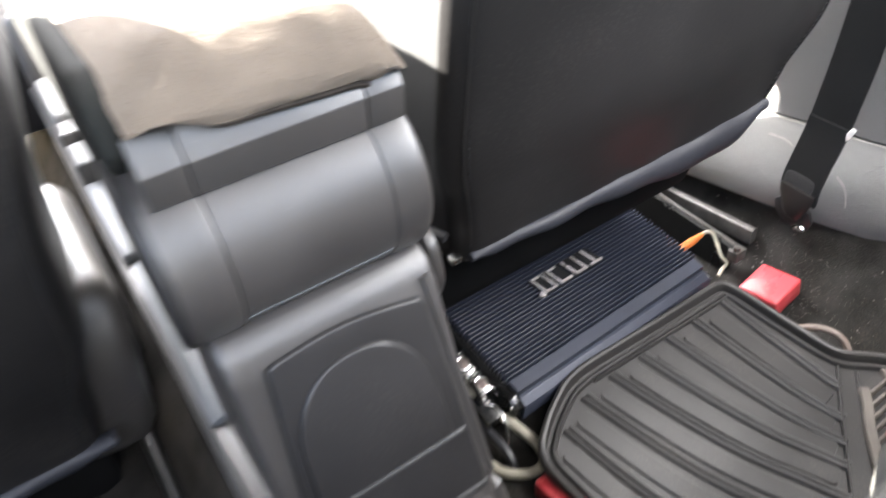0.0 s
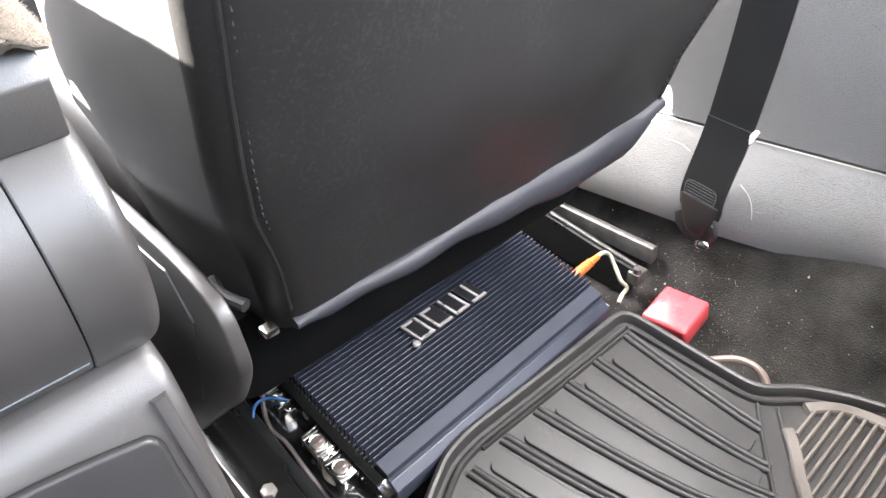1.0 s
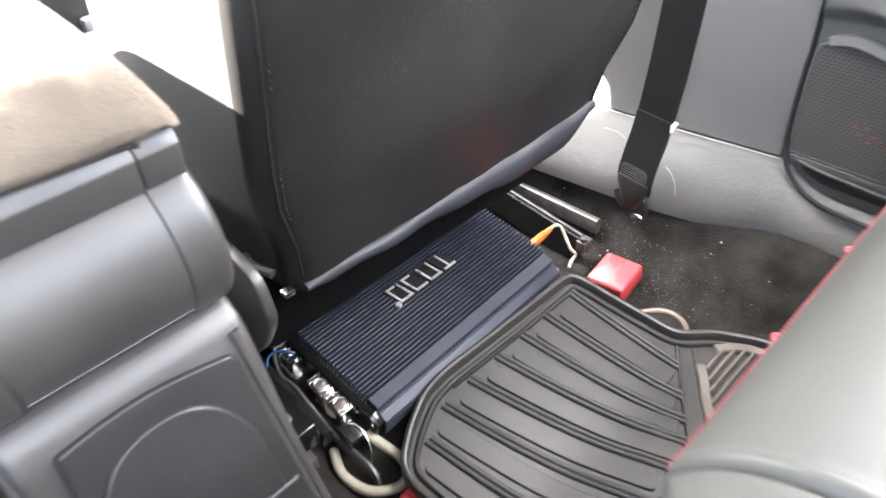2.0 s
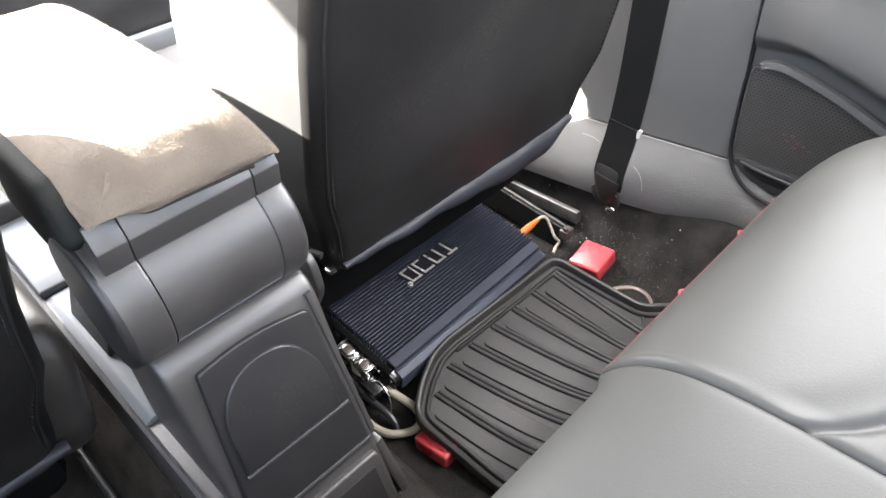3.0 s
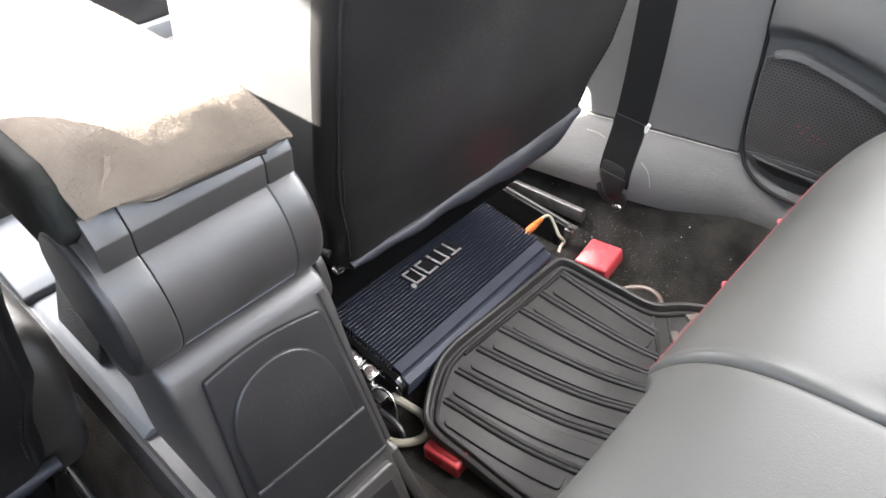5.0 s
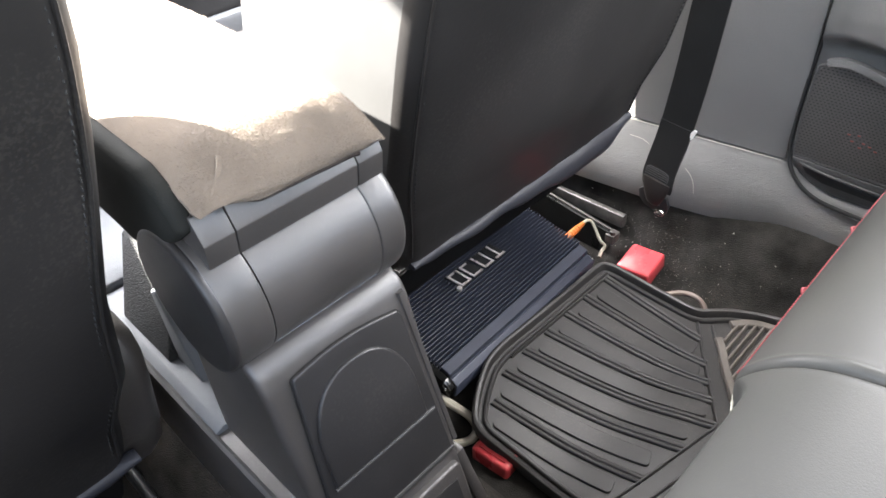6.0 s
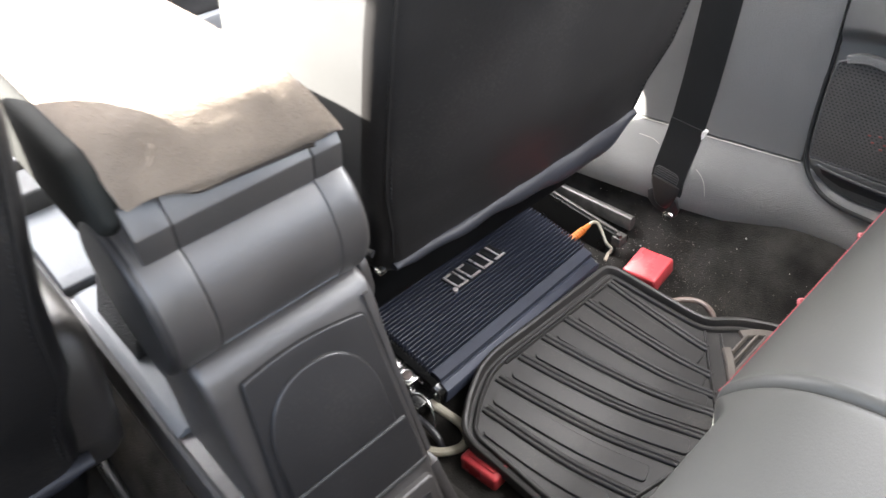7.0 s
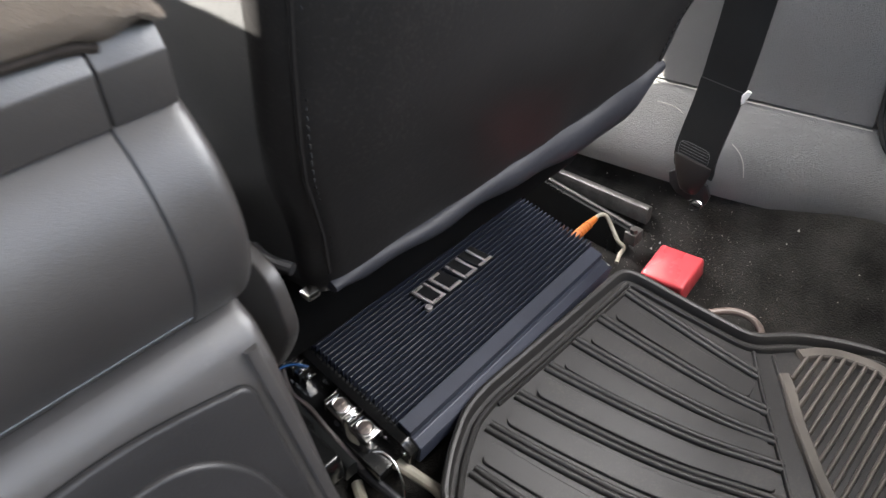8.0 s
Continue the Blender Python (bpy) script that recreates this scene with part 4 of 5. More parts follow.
def build_front_seat(mid, inner, label):
    """inner: +1 where the console lies to the seat's right, -1 to its left."""
    seat = thing("front_seat", (mid, 0.2, 0.0), label, "car seat", group="front seats")
    base = Vector((mid, 0.2, 0.0))
    half = 0.222

    def put(name, bm, mat, lab="", parent=seat):
        return part(name, shift(bm, -base), mat, parent, lab)

    # backrest
    zs = [0.213, 0.217, 0.223, 0.235, 0.25, 0.275, 0.30, 0.33, 0.36, 0.40, 0.44, 0.48, 0.52, 0.57, 0.62, 0.67, 0.72, 0.77, 0.81, 0.84, 0.86]
    bm = bmesh.new()
    rings = []
    for z in zs:
        ring = []
        for x, y in seat_outline(z, inner):
            wob = 0.0022 * noise.noise((x * 14, z * 14, mid * 3)) + 0.0012 * noise.noise((x * 40, z * 40, 1))
            ring.append(bm.verts.new((mid + x, y + wob, z)))
        rings.append(ring)
    n = len(rings[0])
    for r, q in zip(rings, rings[1:]):
        for j in range(n):
            bm.faces.new((r[j], r[(j + 1) % n], q[(j + 1) % n], q[j]))
    bm.faces.new(rings[0])
    bm.faces.new(rings[-1][::-1])
    bm.faces.ensure_lookup_table()
    for f in bm.faces:
        c = f.calc_center_median()
        if c.y - lerp_table(c.z, BACK_Y) > 0.0225 and c.z > 0.22:
            f.material_index = 1
    back = put("backrest", bm, M_LEATHER_PANEL, "black leather backrest, scuffed at the back")
    back.data.materials.append(M_LEATHER)
    # seams down both rear edges, with single stitches
    for first, side in ((4, inner), (27, -inner)):
        pts = []
        for z in span(0.240, 0.80, 100):
            x, y = seat_outline(z, inner)[first]
            pts.append(Vector((mid + x, y - 0.0005, z)))
        put("seam", sweep(pts, circle(0.0015, 6), up=(0, 1, 0.1)), M_LEATHER_PANEL, "raised leather seam", back)
        sts = []
        for i in range(2, len(pts) - 1):
            p = pts[i] + Vector((-side * 0.0045, -0.0008, 0))
            sts.append(box(p - Vector((0.0006, 0.0009, 0.0016)), p + Vector((0.0006, 0.0009, 0.0016)), 0.0004, 1))
        put("stitching", join(*sts), M_STITCH, "row of dark grey stitches", back)
    # hem of the rear cover, hanging lower towards the door side
    bm = bmesh.new()
    rings = []
    for k in range(45):
        u = k / 44
        x = inner * 0.196 - inner * (0.196 + 0.199) * u
        h = 0.013 + 0.026 * smoothstep(u, 0.15, 0.85) + 0.0015 * math.sin(u * 31)
        h *= 0.35 + 0.65 * smoothstep(u, 0.0, 0.08) - 0.70 * smoothstep(u, 0.88, 1.0)
        top = 0.2265 + 0.005 * u + 0.0015 * math.sin(u * 17) + 0.008 * smoothstep(u, 0.9, 1.0)
        cy = 0.0035 - 0.003 * u + 0.0012 * math.sin(u * 23)
        rings.append([bm.verts.new((mid + x, cy + (0.007 + 0.18 * h) * math.cos(a) + 0.25 * h * (0.5 - 0.5 * math.sin(a)), top - h / 2 + (h / 2 + 0.002) * math.sin(a))) for a in span(0, 2 * math.pi, 15)[:-1]])
    for r, q in zip(rings, rings[1:]):
        for j in range(14):
            bm.faces.new((r[j], r[(j + 1) % 14], q[(j + 1) % 14], q[j]))
    bm.faces.new(rings[0])
    bm.faces.new(rings[-1][::-1])
    put("lower_fold", bm, M_LEATHER_FOLD, "rolled leather hem under the backrest", back)
    if inner < 0:
        put("corner_clip", box((mid + inner * 0.214 - 0.005, -0.006, 0.2305), (mid + inner * 0.214 + 0.005, 0.004, 0.2365), 0.002), M_NICKEL, "pale torn corner of the cover")
    # underside and cushion
    put("seat_pan", box((mid - (0.228 if inner < 0 else 0.185), 0.06, 0.110), (mid + 0.185, 0.52, 0.20), 0.02), M_PAN, "black seat pan")
    put("cushion", box((mid - half + 0.012, 0.10, 0.185), (mid + half - 0.018, 0.60, 0.285 if inner < 0 else 0.27), 0.045, 4), M_LEATHER_PANEL, "black leather seat cushion")
    for s in (-1, 1):
        x0 = mid + s * (half - 0.045)
        put("bolster", box((x0 - 0.035, 0.16, 0.20), (x0 + 0.030, 0.58, 0.280 if inner < 0 else 0.285), 0.03, 4), M_LEATHER_PANEL, "padded side bolster")
    # hinge cover beside the console
    x1 = mid + inner * (0.245 if inner < 0 else 0.232)
    x0 = x1 - inner * 0.010
    outline = [(0.17, 0.282), (0.10, 0.284), (0.03, 0.284), (-0.008, 0.274), (-0.018, 0.250), (-0.016, 0.225), (0.012, 0.180), (0.040, 0.150), (0.10, 0.085), (0.17, 0.02), (0.25, 0.06), (0.30, 0.16), (0.28, 0.25)]
    if inner < 0:
        outline = [(p.x, p.y) for p in smooth_path([(y, z, 0) for y, z in outline + outline[:1]], 5)[:-1]]
        cover = put("hinge_cover", prism(outline, "x", min(x0, x1), max(x0, x1), 0.003, 3), M_CONSOLE, "dark plastic hinge cover")
        put("hinge_recess", prism([(0.15, 0.262), (0.05, 0.27), (0.03, 0.24), (0.08, 0.13), (0.16, 0.10), (0.22, 0.16), (0.21, 0.24)], "x", x1 - 0.0015, x1 + 0.0015, 0.0010, 2), M_CONSOLE, "", cover)
    else:
        # the shell wraps round the backrest's lower corner
        bm = bmesh.new()
        rings = []
        for z, side, rear in ((0.166, -0.352, 0.060), (0.172, -0.338, 0.044), (0.182, -0.326, 0.034), (0.20, -0.3195, 0.024), (0.225, -0.3170, 0.016), (0.25, -0.3150, 0.0115), (0.275, -0.3110, 0.0135), (0.295, -0.3070, 0.020), (0.310, -0.3070, 0.026), (0.320, -0.3100, 0.034), (0.326, -0.3180, 0.044)):
            r = 0.014
            front = 0.235 - 0.3 * abs(z - 0.25)
            ring = [(-0.372, rear + 0.004), (side - r, rear)]
            ring += [(side - r + r * math.sin(a), rear + r - r * math.cos(a)) for a in span(0.3, math.pi / 2, 5)]
            ring += [(side, front - 0.02), (side - 0.008, front), (-0.372, front)]
            rings.append([bm.verts.new((x, y, z)) for x, y in ring])
        for r, q in zip(rings, rings[1:]):
            for j in range(len(r)):
                bm.faces.new((r[j], r[(j + 1) % len(r)], q[(j + 1) % len(r)], q[j]))
        bm.faces.new(rings[0])
        bm.faces.new(rings[-1][::-1])
        put("hinge_cover", bm, M_CONSOLE, "dark plastic hinge cover round the backrest's corner")
    if inner < 0:
        put("rail_bracket", join(box((-0.114, 0.010, 0.020), (-0.066, 0.20, 0.050), 0.004, 3), box((-0.072, 0.055, -0.020), (-0.060, 0.20, 0.046), 0.003, 2)), M_GLOSS, "glossy black rail bracket")
        put("bracket_edge", sweep([Vector((-0.1022, 0.100, 0.0510)), Vector((-0.1016, 0.070, 0.0510)), Vector((-0.1008, 0.018, 0.0510))], [(-0.0016, -0.002), (-0.0014, 0.0012), (0.0014, 0.0012), (0.0016, -0.002)]), M_STEEL, "bright worn bracket edge")
        put("bracket_bolt", cylinder((-0.086, 0.036, 0.048), (-0.086, 0.036, 0.0545), 0.0065, 6, 0.0008), M_STEEL, "bracket bolt")
        put("lever", tube([(x1 - inner * 0.018, 0.030, 0.262), (x1 - inner * 0.012, 0.005, 0.270), (x1 - inner * 0.018, -0.012, 0.268)], 0.0040, 10), M_DARK, "short dark lever")
    # runners
    for s in (inner, -inner):
        xr = mid + inner * 0.200 if s == inner else mid - inner * 0.291
        xs = xr + inner * 0.030
        z0 = -0.012
        top = [Vector((xr, y, z0 + (0.0 if s != inner else 0.2) * (y - 0.03))) for y in span(0.030, 0.62, 12)]
        put("runner", sweep(top, [(-0.0062, -0.010), (-0.0062, 0.008), (-0.005, 0.0115), (-0.0025, 0.013), (0.0025, 0.013), (0.005, 0.0115), (0.0062, 0.008), (0.0062, -0.010)]), M_RUNNER if s != inner else M_RAIL_DARK, "worn steel seat runner")
        low_path = [Vector((xs, y, z0 - 0.010 + 0.13 * (y - 0.03))) for y in span(0.036, 0.62, 12)]
        put("lower_runner", sweep(low_path, [(-0.006, -0.045), (-0.006, 0.004), (0.006, 0.006), (0.006, -0.045)]), M_RAIL_DARK, "black lower runner")
        put("runner_edge", sweep([p + Vector((0, 0, 0.007)) for p in low_path], circle(0.0022, 8)), M_RUNNER)
        e = low_path[0]
        put("runner_foot", join(box(e + Vector((-0.010, -0.012, -0.014)), e + Vector((0.010, 0.004, 0.003)), 0.0015), cylinder(e + Vector((-0.004, -0.006, 0.002)), e + Vector((-0.004, -0.006, 0.009)), 0.005, 6)), M_RUNNER, "runner foot with bolt")
        put("side_frame", box((min(xr, xs) - 0.004, 0.26, 0.0), (max(xr, xs) + 0.004, 0.56, 0.13), 0.006), M_RAIL_DARK, "black frame under the seat")
    return seat


build_front_seat(0.150, -1, "black leather front seat with a scuffed back")
build_front_seat(-0.545, 1, "black leather front seat with stitched edges")


# ---------------------------------------------------------------- centre console
def build_console():
    con = thing("center_console", (MIDDLE, 0.1, 0.08), "dark grey plastic centre console with a hinged armrest", "centre console")
    base = Vector((MIDDLE, 0.1, 0.08))

    def put(name, bm, mat, lab="", parent=con):
        return part(name, shift(bm, -base), mat, parent, lab)

    # lower trough with its side flanges
    low = [(-0.164, 0.070), (-0.153, 0.118), (-0.143, 0.150), (-0.134, 0.186), (-0.126, 0.199), (0.80, 0.215), (0.80, 0.06)]
    put("lower_body", prism(low, "x", -0.296, -0.138, 0.006, 3), M_CONSOLE, "grained dark plastic lower body")
    x = MIDDLE - 0.0825
    pts = [Vector((x, y, 0.1995 + 0.016 * smoothstep(y, -0.15, 0.8))) for y in span(-0.124, 0.78, 20)]
    # edge drawn in a paler plastic than the body
    put("flange", sweep([Vector((x, -0.155, 0.110)), Vector((x, -0.144, 0.150)), Vector((x, -0.134, 0.188))] + pts, [(-0.0035, -0.004), (-0.0030, 0.0022), (0.0, 0.0035), (0.0030, 0.0022), (0.0035, -0.004)]), M_EDGE, "rounded edge of the lower body, paler than its sides")
    # column that carries the armrest
    col = [(-0.180, 0.060), (-0.1635, 0.120), (-0.1500, 0.165), (-0.1320, 0.232), (-0.1085, 0.322), (-0.101, 0.337), (-0.088, 0.3435), (-0.02, 0.346), (-0.004, 0.30), (0.0, 0.15)]
    put("column", prism(col, "x", -0.2800, -0.1420, 0.0125, 6), M_CONSOLE, "grained dark plastic column")

    # rear face with its ash tray: u across, v up the sloping face
    foot, head = Vector((0, -0.1490, 0.1672)), Vector((0, -0.1075, 0.3283))
    upv = (head - foot).normalized()
    nrm = Vector((0, -upv.z, upv.y))

    def plate(pts, lift, thick, bevel):
        bm = bmesh.new()
        f = [bm.verts.new(foot + Vector((x, 0, 0)) + upv * v + nrm * (lift + thick)) for x, v in pts]
        b = [bm.verts.new(foot + Vector((x, 0, 0)) + upv * v + nrm * lift) for x, v in pts]
        bm.faces.new(f)
        bm.faces.new(b[::-1])
        for i in range(len(pts)):
            j = (i + 1) % len(pts)
            bm.faces.new((f[i], b[i], b[j], f[j]))
        bmesh.ops.recalc_face_normals(bm, faces=bm.faces)
        if bevel:
            top = [e for e in bm.edges if e.verts[0] in f and e.verts[1] in f]
            bmesh.ops.bevel(bm, geom=top, offset=bevel, segments=3, affect="EDGES", profile=0.5)
        return bm

    xl, xr = -0.2635, -0.1590

    def left(v):
        return -0.2577 - 0.095 * (0.161 - v)

    def right(v):
        return -0.1570 + 0.055 * (0.150 - v)

    def panel(grow):
        g = grow
        pts = [(left(-0.002) - g, -0.002), (right(-0.002) + g, -0.002), (right(0.07) + g, 0.07), (right(0.14) + g, 0.14)]
        pts += [(-0.1640 + (0.0075 + g) * math.cos(a), 0.1485 + (0.0095 + g) * math.sin(a)) for a in span(0.15, math.pi / 2, 6)]
        pts += [(x, 0.158 + g + 0.0058 * math.sin(math.pi * (x + 0.164) / -0.098) + 0.0025 * (x + 0.164) / -0.094) for x in span(-0.174, -0.2545, 8)]
        pts += [(left(0.161) - g + 0.0012, 0.1612 + g), (left(0.160) - g, 0.1590)]
        return pts

    face = put("rear_panel", plate(panel(0.0), 0.0002, 0.0028, 0.0022), M_CONSOLE_SMOOTH, "smooth dark rear panel")
    # thin black plates draw the shade in the gaps round panel and lid
    put("panel_shadow_gap", plate([(x - (0.0013 if x < -0.25 else -0.0004), v + (0.0003 if v > 0.1 else 0.0)) for x, v in panel(0.0)], 0.0, 0.0006, 0.0), M_GAP, "", face)
    cx, r, v0 = -0.2115, 0.0472, 0.0570
    arch = [(cx - r - 0.001, v0), (cx + r + 0.001, v0), (cx + r, v0 + 0.026)] + [(cx + r * math.copysign(abs(math.cos(a)) ** 0.88, math.cos(a)), v0 + 0.030 + 0.0610 * math.sin(a) ** 0.92) for a in span(0.08, math.pi - 0.08, 30)] + [(cx - r, v0 + 0.026)]
    grown = [(cx + (x - cx) * 1.035, v0 + 0.036 + (v - v0 - 0.036) * 1.03) for x, v in arch]
    put("ash_tray_gap", plate(grown, 0.0022, 0.0005, 0.0), M_GAP, "", face)
    put("ash_tray_lid", plate(arch, 0.0026, 0.0034, 0.0024), M_CONSOLE_SMOOTH, "arched dark ash-tray lid", face)
    put("lid_edge", plate([(cx - r - 0.002, v0 - 0.0046), (right(v0) - 0.003, v0 - 0.0046), (right(v0) - 0.003, v0 - 0.0014), (cx - r - 0.002, v0 - 0.0014)], 0.0022, 0.0026, 0.0012), M_EDGE, "worn pale lower edge of the lid", face)
    put("panel_foot_line", plate([(xl + 0.002, 0.0015), (right(0), 0.0015), (right(0), 0.0050), (xl + 0.002, 0.0050)], 0.0026, 0.0016, 0.0007), M_EDGE, "worn pale lower edge of the panel", face)
    # raised rib down the face's outer margin
    rib = [foot + Vector((right(v) + 0.0068, 0, 0)) + upv * v + nrm * (-0.0004 + 0.0010 * smoothstep(v, 0.04, 0.13)) for v in span(0.005, 0.168, 14)]
    put("margin_rib", sweep(rib, [(-0.0034, -0.003), (-0.0022, 0.0004), (0.0, 0.0010), (0.0022, 0.0004), (0.0034, -0.003)], up=nrm), M_CONSOLE, "rounded rib along the panel's margin", face)
    flap_top = [(xr + 0.004 + 0.006 * math.cos(a), -0.018 + 0.006 * math.sin(a)) for a in span(0, math.pi / 2, 5)] + [(xl + 0.020 - 0.008 * math.sin(a), -0.020 + 0.008 * math.cos(a)) for a in span(0, math.pi / 2, 5)]
    lowdoor = put("lower_flap", plate([(xl + 0.012, -0.085), (xr + 0.013, -0.085)] + flap_top, 0.0, 0.0075, 0.0030), M_CONSOLE, "raised lower flap with rounded corners")
    put("flap_inset", plate([(xl + 0.022, -0.085), (xr + 0.003, -0.085), (xr + 0.001, -0.026), (xl + 0.022, -0.026)], 0.0074, 0.0008, 0.0003), M_CONSOLE_SMOOTH, "", lowdoor)
    # flange that spreads from the column's foot towards the carpet
    put("foot_flange", sweep(smooth_path([(-0.1420, -0.1500, 0.155), (-0.1390, -0.1580, 0.128), (-0.1350, -0.1680, 0.098), (-0.1310, -0.1760, 0.070)], 5), [(-0.0065, -0.012), (-0.0055, 0.0006), (-0.003, 0.0020), (0.003, 0.0020), (0.0055, 0.0006), (0.0065, -0.012)], up=(0, -1, 0.3)), M_CONSOLE, "rounded foot flange of the console")

    # storage bin ahead of the column, with a sloping pebbled flank
    put("storage_bin", prism([(-0.2790, 0.2080), (-0.2480, 0.3000), (-0.1500, 0.3000), (-0.1400, 0.2080)], "y", 0.090, 0.186, 0.0030, 3), M_PEBBLE, "pebbled flank of the storage bin")
    # two hidden blocks, added to keep a sun strip off the seat's side
    put("sun_block_upper", box((-0.246, -0.004, 0.2990), (-0.152, 0.33, 0.428), 0.006), M_DARK, "hidden dark block added to stop sun passing under the lid")
    put("sun_block_front", box((-0.195, 0.335, 0.262), (-0.152, 0.47, 0.425), 0.008), M_DARK, "hidden dark block added to stop sun ahead of the bin")
    put("bin_rear", prism([(0.0895, 0.296), (0.0780, 0.300), (0.0450, 0.206), (0.0895, 0.206)], "x", -0.2700, -0.1440, 0.0030, 3), M_CONSOLE_PALE, "rear face of the bin, painted skylight-pale")
    put("side_deck", prism([(-0.2915, 0.2035), (-0.2830, 0.2075), (-0.139, 0.2075), (-0.1305, 0.2035), (-0.1305, 0.196), (-0.2915, 0.196)], "y", -0.01, 0.232, 0.0012), M_CONSOLE_PALE, "deck beside the column, painted skylight-pale")
    put("front_deck", prism([(0.2345, 0.204), (0.2345, 0.2150), (0.2500, 0.2200), (0.36, 0.240), (0.36, 0.204)], "x", -0.2915, -0.1305, 0.0025, 3), M_CONSOLE_PALE, "front deck of the console, painted skylight-pale")
    put("front_tray", box((-0.2915, 0.364, 0.206), (-0.1305, 0.425, 0.262), 0.005, 3), M_TRIM_DARK, "grey tray ahead of the deck")
    put("front_lip", box((-0.2915, 0.429, 0.206), (-0.1305, 0.47, 0.272), 0.004, 3), M_CONSOLE, "dark lip of the tray")
    put("front_deck_lid", box((-0.290, 0.474, 0.214), (-0.132, 0.62, 0.280), 0.008, 3), M_TRIM, "grey front lid")
    put("front_riser", box((-0.292, 0.626, 0.216), (-0.130, 0.80, 0.36), 0.014, 3), M_CONSOLE, "dark front riser of the console")

    # hinge roller: middle drum between two end caps
    cy, cz = -0.0545, 0.3840
    drum = put("hinge_drum", cylinder((-0.2560, cy, cz), (-0.1640, cy, cz), 0.0545, 72), M_CONSOLE, "grained hinge drum")
    put("drum_strip", sweep([Vector((-0.2550, cy - 0.0540 * math.cos(0.62), cz - 0.0540 * math.sin(0.62))), Vector((-0.1650, cy - 0.0540 * math.cos(0.62), cz - 0.0540 * math.sin(0.62)))], circle(0.0011, 6)), M_CONSOLE_PALE, "fine moulded line", drum)
    dome = [(-0.1634, 0.002), (-0.1634, 0.0542), (-0.1628, 0.0550), (-0.1616, 0.0553), (-0.1465, 0.0553)]
    dome += [(-0.1448 + 0.0075 * math.sin(a), 0.0478 + 0.0075 * math.cos(a)) for a in span(0.12, math.pi / 2, 9)] + [(-0.1373, 0.020), (-0.1373, 0.002)]
    put("end_cap", lathe(dome, cy, cz), M_CONSOLE, "smooth rounded end cap")
    put("end_cap", cylinder((-0.2850, cy, cz), (-0.2566, cy, cz), 0.0553, 72, 0.0022), M_CONSOLE, "smooth rounded end cap")
    disc = cylinder((-0.2900, cy, cz), (-0.2815, cy, cz), 0.0552, 72, 0.0042, None, 5)
    put("end_disc", disc, M_CONSOLE_SMOOTH, "dark end disc of the hinge")
    # armrest lid
    band = [(-0.0800, 0.4240), (-0.0915, 0.4265), (-0.0945, 0.4450), (-0.0860, 0.4620), (-0.060, 0.468), (0.25, 0.470), (0.258, 0.455), (0.25, 0.440), (0.0, 0.425)]
    lid = put("armrest_lid", prism(band, "x", -0.2570, -0.1632, 0.0009, 2), M_CONSOLE, "dark plastic armrest lid")
    for a, b in ((-0.2790, -0.2578), (-0.1624, -0.1405)):
        put("lid_end", prism(band, "x", a, b, 0.0009, 2), M_CONSOLE, "", lid)
    put("lid_side", prism([(-0.0865, 0.4540), (-0.0840, 0.4660), (-0.072, 0.4780), (-0.050, 0.4860), (0.10, 0.4940), (0.25, 0.490), (0.25, 0.43), (0.0, 0.405), (-0.05, 0.425)], "x", -0.2880, -0.2740, 0.0060, 4), M_PAD, "black padded side of the lid", lid)


build_console()


